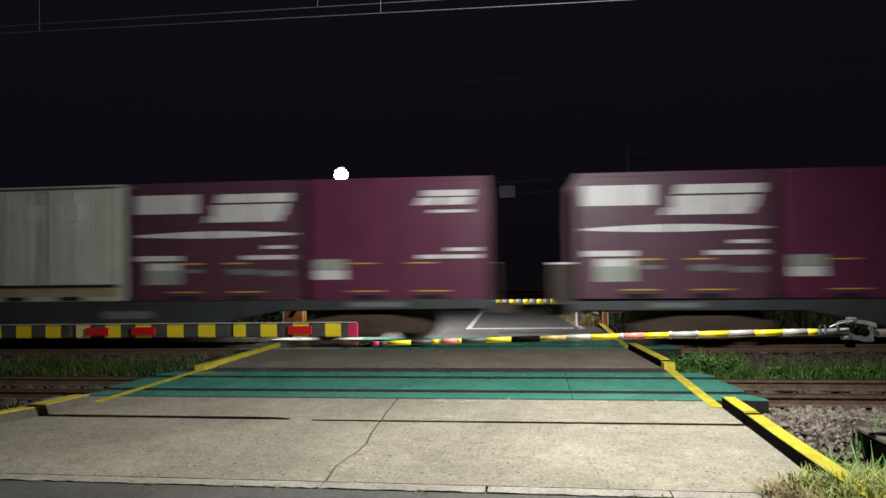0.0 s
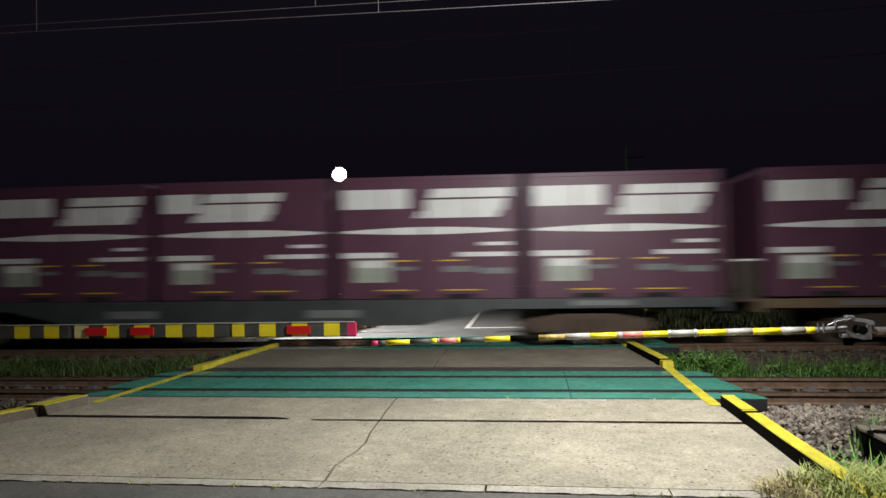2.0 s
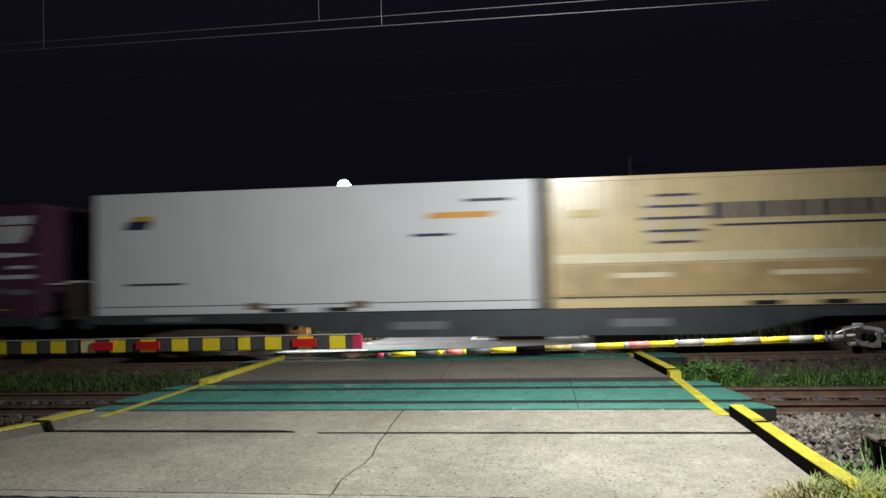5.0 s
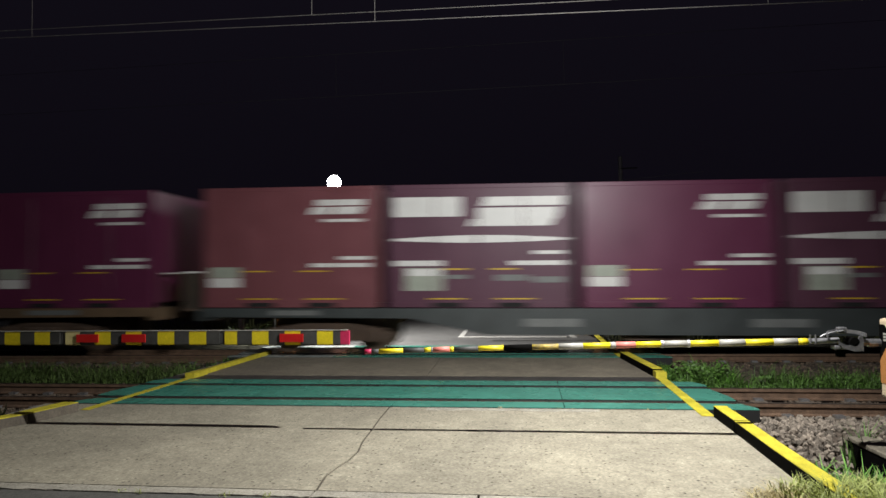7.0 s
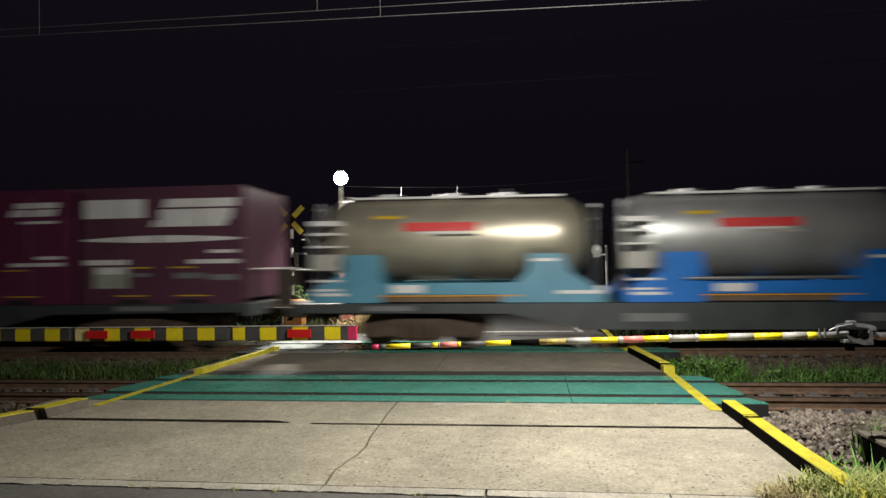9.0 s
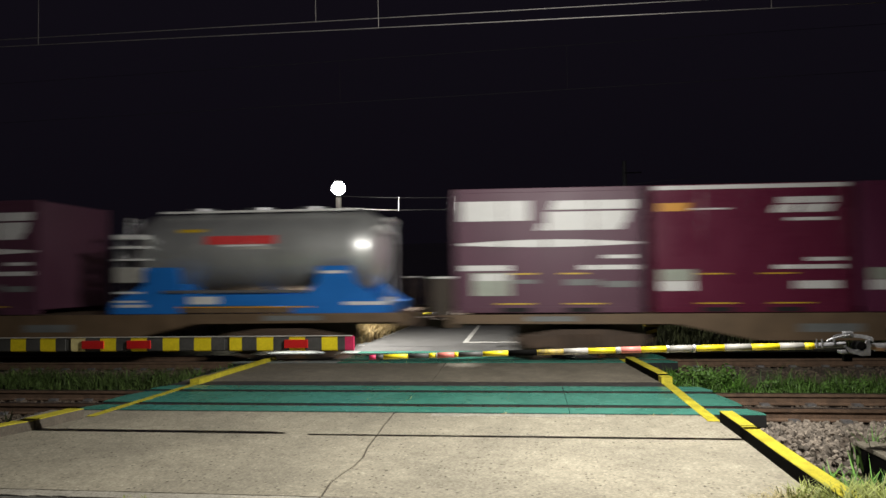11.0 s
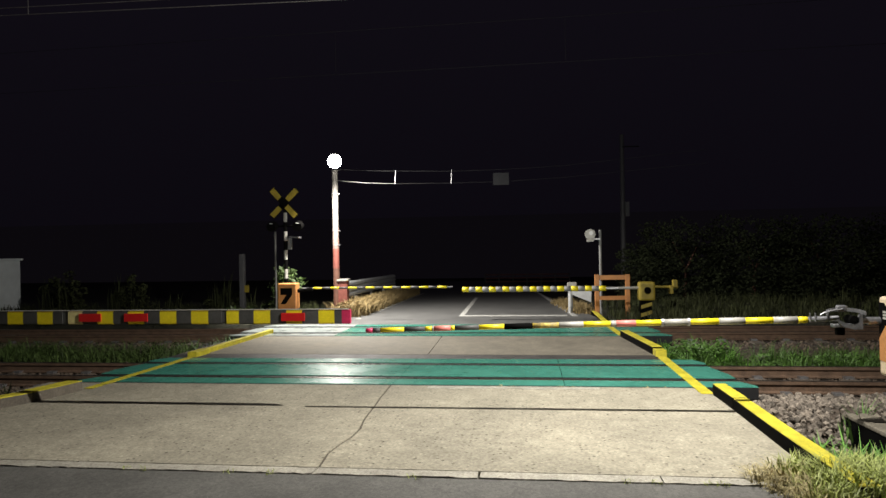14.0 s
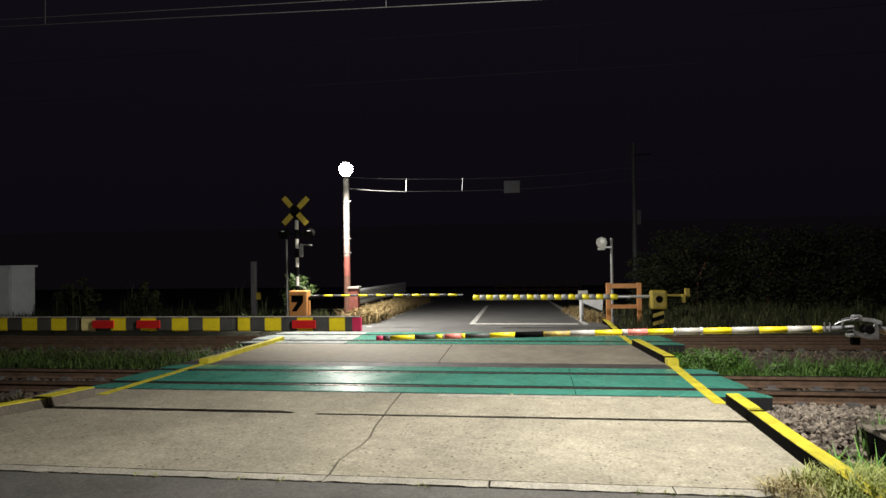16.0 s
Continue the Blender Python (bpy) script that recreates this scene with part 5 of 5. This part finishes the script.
    for cx, hgt in ((-14.7, 1.1), (-14.1, 1.3), (-13.6, 1.0), (-12.4, 0.8), (-11.9, 1.15), (-11.5, 0.9), (-9.2, 0.5), (-8.5, 0.6)):
        for k in range(5):
            z = hgt * (k + 0.5) / 5
            tall.append((cx + rng.uniform(-0.12, 0.12), 9.6 + rng.uniform(-0.3, 0.3), z, 0.20 * (1.1 - k * 0.18), 0.25, hgt / 7, 45))
    leaves("tall_weeds", tall, GRASS_DARK, "tall leafy weeds beyond the far track", 34, 0.055)
    blades("tall_grass", [(x + rng.uniform(-0.2, 0.2), 9.5, -0.05, h, 30, 0.25) for x, h in ((-14.8, 1.2), (-14.2, 1.4), (-13.8, 1.2), (-12.6, 0.9), (-12.1, 1.25), (-11.6, 1.1), (-10.5, 0.7), (-9.4, 0.9), (-8.8, 1.3), (-8.4, 0.8))], GRASS_DARK, "tall wispy grass beyond the far track", 37, width=0.014, lean=0.3)
    vine = [(rng.uniform(-7.3, -6.45), 8.9 + rng.uniform(-0.25, 0.25), rng.uniform(0.1, 1.45), 0.17, 0.15, 0.15, 16) for _ in range(26)]
    vine += [(-6.2, 8.6, 0.95, 0.16, 0.1, 0.08, 12), (-6.6, 8.6, 1.2, 0.2, 0.1, 0.2, 22)]
    leaves("climbing_vine", vine, VINE, "green vine climbing the warning post", 35, 0.075)
    leaves("broadleaf_weeds", [(-8.45 + 0.22 * i, 8.8, 0.12 + 0.1 * math.sin(3 * i), 0.16, 0.12, 0.13, 14) for i in range(8)], VINE, "broad-leaved weeds round the marker post", 45, 0.09)
    brush = [(-4.95 - 0.066 * (y - 8.5) + rng.uniform(-0.25, 0.2), y, -0.03 * max(y - 8, 0) + rng.uniform(0.08, 0.34), 0.22, 0.2, 0.16, 90) for y in [8.5 + 0.11 * i for i in range(100)]]
    leaves("dry_brush", brush, BRUSH_DRY, "mounded dry brush along the guardrail", 46, 0.035)
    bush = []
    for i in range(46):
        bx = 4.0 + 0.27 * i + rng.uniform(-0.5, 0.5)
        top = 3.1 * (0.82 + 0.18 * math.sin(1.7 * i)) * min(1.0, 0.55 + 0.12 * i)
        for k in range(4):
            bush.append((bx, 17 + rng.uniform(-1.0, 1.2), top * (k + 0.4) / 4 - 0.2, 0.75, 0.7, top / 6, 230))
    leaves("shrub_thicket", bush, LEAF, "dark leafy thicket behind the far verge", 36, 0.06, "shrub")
    for bx, by in ((6.0, 17.2), (8.4, 16.8), (11.0, 17.3), (13.6, 17.0)):
        tk = thing("shrub_trunk", (bx, by, -0.75), "thin forked trunk inside the dark thicket", "shrub", "thicket trunks")
        rod("trunk", (0, 0, 0), (0.1, 0, 1.6), 0.07, POLE_BROWN, tk, r1=0.045)
        rod("limb", (0.1, 0, 1.6), (0.6, 0.1, 2.6), 0.045, POLE_BROWN, tk, r1=0.02)
        rod("limb", (0.1, 0, 1.6), (-0.4, -0.1, 2.7), 0.045, POLE_BROWN, tk, r1=0.02)


# ---- far side of the crossing ----
def verge(x0, x1, label):
    bm = bmesh.new()
    prism(bm, [(6.6, -0.44), (6.95, -0.06), (8.0, -0.05), (14, -0.26), (20, -0.46), (20, -1.2), (6.6, -0.6)], x0, x1, "yz")
    structure("verge", bm, SOIL, label, "verge")


def street_lamp(x, y, head, label):
    s = thing("street_lamp", (x, y, -0.2), label, "street lamp", "crossing lamps")
    dx, dy, h = head[0] - x, head[1] - y, head[2] + 0.2
    segs = [(0.0, 0.75, POLE_BROWN, 0.095), (0.75, 1.5, POLE_BROWN, 0.092), (1.5, 2.06, POLE_RED, 0.09), (2.06, 2.66, POLE_FADED, 0.087), (2.66, h - 0.12, POLE_GREY, 0.084)]
    for a, b, m, r in segs:
        bm = bmesh.new()
        cyl(bm, (0, 0, a), (0, 0, b), r, r - 0.003, 16)
        part("pole_section", bm, m, s)
    for zz in (2.15, 2.55, 3.6):
        rod("band_clamp", (0, 0, zz), (0, 0, zz + 0.025), 0.094, STEEL, s)
        boxed("clamp_bolt", (0.08, 0.13, -0.02, 0.02, zz, zz + 0.025), STEEL, s)
    rod("bracket_arm", (0, 0, h - 0.16), (dx * 0.85, dy * 0.85, h + 0.04), 0.028, STEEL, s, "short bracket arm")
    bm = bmesh.new()
    bmesh.ops.create_uvsphere(bm, u_segments=20, v_segments=12, radius=0.185, matrix=Matrix.Translation((dx, dy, h)))
    part("lamp_globe", bm, LAMP_GLOW, s, "glowing white lamp globe", smooth=True)
    rod("lamp_cap", (dx, dy, h + 0.165), (dx, dy, h + 0.20), 0.10, STEEL, s)
    return s


def near_street_lamp():
    s = thing("street_lamp", (3.55, -4.2, -0.41), "lit arm lamp on a grey pole beside the crossing", "street lamp", "crossing lamps")
    rod("pole", (0, 0, 0), (0, 0, 5.3), 0.09, POLE_GREY, s)
    x, y, z = NEAR_LAMP[0] - 3.55, NEAR_LAMP[1] + 4.2, NEAR_LAMP[2] + 0.41
    rod("arm", (0, 0, 5.2), (x * 0.9, y * 0.9, z + 0.16), 0.03, STEEL, s)
    boxed("lamp_head", (x - 0.2, x + 0.25, y - 0.12, y + 0.12, z + 0.09, z + 0.17), BAND_DARK, s, "dark lamp housing", bev=0.02)
    boxed("lamp_glass", (x - 0.15, x + 0.15, y - 0.09, y + 0.09, z + 0.065, z + 0.085), LAMP_GLOW, s, "glowing lamp glass")
    return s


def crossbuck():
    c = thing("crossing_sign", (-6.60, 8.45, -0.24), "yellow crossbuck sign on a black and white banded post", "crossing sign")
    z = 0.0
    i = 0
    while z < 3.35:
        rod("post_band", (0, 0, z), (0, 0, min(z + 0.26, 3.4)), 0.05, BAND_SILVER if i % 2 else KERB_BLACK, c)
        z, i = z + 0.26, i + 1
    for s in (-1, 1):
        bm = bmesh.new()
        box(bm, -0.52, 0.52, -0.015, 0.015, -0.085, 0.085)
        bmesh.ops.transform(bm, matrix=pose(0, -0.07 - 0.02 * s, 3.38, 0, 45 * s + (3 if s > 0 else 0), 0), verts=bm.verts)
        part("board", bm, KERB_BLACK, c, "black sign board")
        for a, b in ((-0.50, -0.17), (0.12, 0.50)):
            bm = bmesh.new()
            box(bm, a, b, -0.02, -0.012, -0.075, 0.075)
            bmesh.ops.transform(bm, matrix=pose(0, -0.075 - 0.02 * s, 3.38, 0, 45 * s + (3 if s > 0 else 0), 0), verts=bm.verts)
            part("board_face", bm, MACHINE_YELLOW, c, "yellow reflective board face")
    for x in (-0.32, 0.42):
        rod("flasher", (x, -0.05, 2.76), (x, -0.25, 2.72), 0.13, KERB_BLACK, c, "unlit black flasher lamp", seg=16)
        # white bar painted as the glint on the flasher's edge
        boxed("flasher_glint", (x - 0.03, x + 0.06, -0.27, -0.25, 2.80, 2.83), DECAL, c)
    rod("flasher_arm", (-0.4, 0, 2.75), (0.5, 0, 2.75), 0.025, KERB_BLACK, c)
    boxed("bell_box", (0.09, 0.17, -0.06, 0.04, 2.1, 2.42), MARK_GREY, c, "narrow grey bell box")
    rod("side_arm", (0.1, 0, 2.45), (0.45, -0.05, 2.42), 0.02, STEEL, c)
    rod("conduit", (-0.32, 0.05, 0.0), (-0.32, 0.05, 2.6), 0.03, BAND_DARK, c)


def far_box(x, y, w, h, label):
    b = thing("barrier_machine", (x, y, -0.07), label, "barrier machine", "barrier machines")
    boxed("housing", (0, w, -0.15, 0.15, 0.36, 0.36 + h), ORANGE, b, bev=0.03)
    boxed("stand", (w * 0.25, w * 0.75, -0.1, 0.1, 0.0, 0.37), KERB_BLACK, b)
    bm = bmesh.new()
    prism(bm, [(0.08, 0.50), (0.22, 0.50), (0.40, 0.74), (0.40, 0.92), (0.08, 0.92), (0.08, 0.74), (0.24, 0.74)], -0.156, -0.148)
    part("warning_stripe", bm, KERB_BLACK, b, "black warning stripe")
    rod("drive_shaft", (w, -0.0, 0.83), (w + 0.4, 0, 0.88), 0.05, KERB_BLACK, b)
    return b


def guard_frame():
    g = thing("guard_frame", (1.82, 9.0, -0.1), "orange steel guard frame beside the far barrier", "guard frame")
    boxed("upright", (0.0, 0.12, -0.05, 0.05, 0.0, 1.14), ORANGE, g, bev=0.01)
    boxed("upright", (0.80, 0.92, -0.05, 0.05, 0.0, 1.14), ORANGE, g, bev=0.01)
    boxed("crossbar", (0.12, 0.80, -0.045, 0.045, 1.0, 1.12), ORANGE, g)
    boxed("crossbar", (0.12, 0.80, -0.045, 0.045, 0.46, 0.56), ORANGE, g)


def sensor_post():
    s = thing("sensor_post", (2.0, 9.15, -0.12), "slim grey post carrying a round obstacle sensor", "sensor post")
    rod("post", (0, 0, 0), (0, 0, 2.37), 0.035, BAND_GREY, s)
    rod("head", (-0.27, -0.06, 2.25), (-0.27, -0.16, 2.25), 0.145, BAND_SILVER, s, "pale octagonal sensor head", seg=8)
    rod("lens", (-0.25, -0.165, 2.28), (-0.25, -0.17, 2.28), 0.06, DECAL, s, seg=10)
    boxed("bracket", (-0.2, 0.0, -0.08, -0.04, 2.10, 2.14), STEEL, s)
    boxed("junction", (-0.36, -0.18, -0.12, -0.02, 2.05, 2.12), BAND_SILVER, s)


def far_drive():
    m = thing("barrier_machine", (2.55, 7.6, -0.07), "dirty yellow striped barrier machine with a counterweight arm", "barrier machine", "barrier machines")
    boxed("stand", (0.22, 0.48, -0.12, 0.12, 0.0, 0.5), KERB_BLACK, m)
    for i in range(2):
        bm = bmesh.new()
        prism(bm, [(0.22, 0.12 + 0.2 * i), (0.48, 0.2 + 0.2 * i), (0.48, 0.29 + 0.2 * i), (0.22, 0.21 + 0.2 * i)], -0.126, -0.118)
        part("stripe", bm, MACHINE_YELLOW, m, "yellow diagonal stripe")
    boxed("housing", (0.18, 0.56, -0.16, 0.16, 0.52, 0.98), MACHINE_YELLOW, m, bev=0.05)
    rod("hub", (0.37, -0.22, 0.78), (0.37, -0.16, 0.78), 0.08, KERB_BLACK, m, seg=14)
    rod("arm_root", (-0.6, 0, 0.83), (0.2, 0, 0.83), 0.035, BAND_SILVER, m)
    rod("weight_arm", (0.5, 0, 0.86), (1.12, 0, 0.84), 0.03, MACHINE_YELLOW, m)
    boxed("weight", (0.92, 1.0, -0.08, 0.08, 0.68, 0.88), MACHINE_YELLOW, m, bev=0.01)
    boxed("weight", (1.0, 1.1, -0.08, 0.08, 0.84, 1.02), MACHINE_YELLOW, m, bev=0.01)
    return m


def guardrail():
    g = thing("guardrail", (0, 0, 0), "white-painted steel guardrail along the far road", "guardrail")
    p, q = (-5.50, 9.7, 0.1), (-6.2, 21.5, -0.12)
    bm = bmesh.new()
    prof = [(0.0, 0.26), (0.05, 0.30), (0.05, 0.38), (0.0, 0.42), (0.05, 0.47), (0.05, 0.55), (0.0, 0.59), (0.05, 0.63), (0.05, 0.71), (0.0, 0.76), (-0.02, 0.76), (-0.02, 0.26)]
    a = [bm.verts.new((p[0] + d, p[1], p[2] + z)) for d, z in prof]
    b = [bm.verts.new((q[0] + d, q[1], q[2] + z)) for d, z in prof]
    bm.faces.new(a)
    bm.faces.new(b[::-1])
    for i in range(len(prof)):
        j = (i + 1) % len(prof)
        bm.faces.new((a[i], b[i], b[j], a[j]))
    bmesh.ops.recalc_face_normals(bm, faces=bm.faces)
    part("beam", bm, GUARD, g)
    for i in range(5):
        w = i / 4
        x, y, z = (p[k] + (q[k] - p[k]) * w for k in range(3))
        rod("post", (x - 0.07, y, z - 0.7), (x - 0.07, y, z + 0.74), 0.05, GUARD, g)


def guard_end():
    g = thing("guardrail", (1.15, 9.6, -0.15), "short white guardrail end by the road", "guardrail")
    rod("post", (0.06, 0, 0), (0.06, 0, 0.94), 0.06, GUARD, g)
    bm = bmesh.new()
    prism(bm, [(0.0, 0.66), (0.62, 0.40), (0.64, 0.70), (0.0, 0.86)], -0.05, -0.02)
    part("beam", bm, GUARD, g)
    boxed("cap", (-0.02, 0.24, -0.07, 0.07, 0.84, 0.96), BAND_SILVER, g, bev=0.02)


def cabinet():
    c = thing("equipment_cabinet", (-17.75, 10.5, -0.42), "white steel equipment cabinet with an overhanging lid", "cabinet")
    boxed("body", (0.03, 0.93, -0.5, 0.5, 0.1, 2.08), CABINET, c, bev=0.01)
    boxed("lid", (-0.03, 0.99, -0.56, 0.56, 2.08, 2.15), CABINET, c, bev=0.01)
    boxed("base", (0.0, 0.96, -0.52, 0.52, 0.0, 0.1), CONCRETE, c)
    boxed("door", (0.10, 0.86, -0.512, -0.5, 0.2, 1.98), CABINET, c)


def marker_post():
    m = thing("marker_post", (-8.12, 9.0, -0.1), "plain grey concrete marker post among weeds", "post")
    boxed("shaft", (-0.07, 0.07, -0.07, 0.07, 0, 1.85), DIM_PLATE, m, bev=0.015)
    boxed("tag", (0.07, 0.2, -0.03, 0.0, 0.75, 0.95), MACHINE_YELLOW, m, "dull yellow tag")


def relay_box():
    r = thing("relay_box", (-5.15, 9.05, -0.1), "rusty orange relay box beside the lamp post", "relay box")
    boxed("body", (-0.12, 0.14, -0.12, 0.12, 0.0, 1.05), POLE_RED, r, bev=0.015)
    boxed("cap", (-0.15, 0.18, -0.15, 0.15, 1.05, 1.10), BAND_SILVER, r)


def height_wire():
    h = thing("height_limit_wire", (0, 9.0, 0), "height limit wire over the far road with a hanging plate", "overhead wire")
    line = [(-5.30, 3.79), (-4.5, 3.70), (-3.6, 3.65), (-2.0, 3.62), (-0.6, 3.62), (1.0, 3.68), (4.75, 3.95)]
    up = [(-5.30, 4.10), (-4.4, 4.04), (-3.58, 4.0), (-2.0, 3.95), (-0.6, 3.95), (1.0, 4.0), (4.75, 4.3)]
    for pts in (line, up):
        for (a, b), (c, d) in zip(pts, pts[1:]):
            # thinner and darker past the lamp: light falloff put into the colour
            rod("wire", (a, 0.0, b), (c, 0.0, d), 0.008 if c < -3.5 else 0.004, BAND_DARK if pts is line and c < -3.5 else DIM_WIRE, h, seg=6)
    for x, z in ((-3.6, 3.64), (-2.02, 3.6)):
        rod("dropper", (x, 0, z), (x + 0.02, 0, z + 0.38), 0.011, DARK_STEEL, h, "dull dropper rod")
    boxed("plate", (-0.86, -0.43, -0.02, 0.02, 3.53, 3.86), DIM_SIGN, h, "rectangular plate coloured dark for weak light")


def tall_pole():
    t = thing("utility_pole", (4.75, 24, -0.95), "tall grey concrete utility pole behind the thicket", "utility pole")
    rod("shaft", (0, 0, 0), (0, 0, 8.2), 0.14, DIM_PLATE, t, r1=0.10, seg=14)
    boxed("junction_box", (0.1, 0.28, -0.2, -0.05, 4.2, 4.9), DIM_PLATE, t)
    rod("wire_bracket", (0, -0.1, 7.6), (0.8, -0.1, 7.6), 0.03, DIM_WIRE, t)


def far_billboard():
    f = thing("far_fence", (-0.6, 48, -1.7), "dim reddish fence far down the road", "fence")
    for i in range(3):
        boxed("rail", (-3.0, 4.2, -0.03, 0.03, 0.55 + 0.3 * i, 0.65 + 0.3 * i), DIM_RED, f)
    for i in range(7):
        boxed("post", (-3.0 + 1.2 * i, -2.9 + 1.2 * i, -0.04, 0.04, 0, 1.3), BAND_DARK, f)


def overhead():
    for nm, y, a, b, drops in (("contact_wire", 0.50, 5.503, -0.0186, (-2.17, 3.44, -7.8, 9.0)), ("contact_wire", 0.66, 5.727, -0.0135, (-3.2, 2.6)), ("contact_wire", 5.05, 5.71, 0.005, (-4.1, 0.9))):
        c = thing(nm, (0, y, a), "overhead railway contact wire with thin droppers", "overhead wire", "overhead wires")
        # far wires get the darkened copy, as little light reaches them
        rod("wire", (-90, 0, -90 * b), (90, 0, 90 * b), 0.006 if y < 2 else 0.004, WIRE if y < 2 else DIM_WIRE, c, seg=6)
        rod("messenger", (-90, 0, -90 * b + 0.95), (90, 0, 90 * b + 0.95), 0.004, WIRE if y < 0.6 else DIM_WIRE, c, seg=6)
        for x in (-89, 89):
            rod("mast", (x, 0, -a - 0.6), (x, 0, x * b + 1.3), 0.12, POLE_GREY, c, "concrete mast", seg=10)
        for x in drops:
            rod("dropper", (x, 0, x * b), (x, 0, x * b + 0.95), 0.005 if y < 2 else 0.003, WIRE if y < 2 else DIM_WIRE, c, seg=6)


verge(-60, -5.42, "dim grassy verge beyond the far track")
verge(1.78, 60, "dim grassy verge beyond the far track")
street_lamp(FAR_POLE[0], FAR_POLE[1], FAR_LAMP, "lit street lamp on a red and grey banded pole")
near_street_lamp()
crossbuck()
FAR_LEFT = far_box(-6.47, 7.6, 0.5, 0.68, "orange barrier machine with black stripe by the vine")
FAR_RIGHT = far_drive()
far_arm(FAR_RIGHT, (1.95, 7.6, 0.755), 3.6, -1, 0.066, "lowered arm striped yellow and silver")
far_arm(FAR_LEFT, (-5.55, 7.6, 0.83), 3.75, 1, 0.026, "thin lowered pole striped yellow and black", 0.235)
guard_frame()
sensor_post()
guardrail()
guard_end()
cabinet()
marker_post()
relay_box()
height_wire()
tall_pole()
far_billboard()
overhead()
build_plants()
build_ballast()

# added wall whose faint glow lifts the black band at the horizon
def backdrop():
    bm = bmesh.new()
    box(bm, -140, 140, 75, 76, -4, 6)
    structure("backdrop", bm, NIGHT, "faintly glowing wall standing for the night distance", "backdrop")


backdrop()


def run(t):
    """How far the train has come at t seconds: a smooth curve through RUN."""
    n = len(RUN)
    slope = [(RUN[min(i + 1, n - 1)][1] - RUN[max(i - 1, 0)][1]) / (RUN[min(i + 1, n - 1)][0] - RUN[max(i - 1, 0)][0]) for i in range(n)]
    i = max(k for k in range(n - 1) if RUN[k][0] <= t)
    (t0, a), (t1, b) = RUN[i], RUN[i + 1]
    h = t1 - t0
    w = (t - t0) / h
    return (2 * w ** 3 - 3 * w * w + 1) * a + (w ** 3 - 2 * w * w + w) * h * slope[i] + (3 * w * w - 2 * w ** 3) * b + (w ** 3 - w * w) * h * slope[i + 1]


def motions():
    times = [0.25 * i for i in range(65)]
    for ob, u, z, half in MOVING:
        rows = []
        for t in times:
            mid = run(t) - u + half
            dy, dz, sy, sz = bend(mid)
            turn, dip = math.degrees(math.atan(sy)), -math.degrees(math.atan(sz))
            rows.append((t, Matrix.Translation((mid, SIDE_Y + dy, 0.019 + dz)) @ pose(0, 0, 0, 0, dip, turn) @ pose(-half, 0, z)))
        walk(ob, rows)


motions()
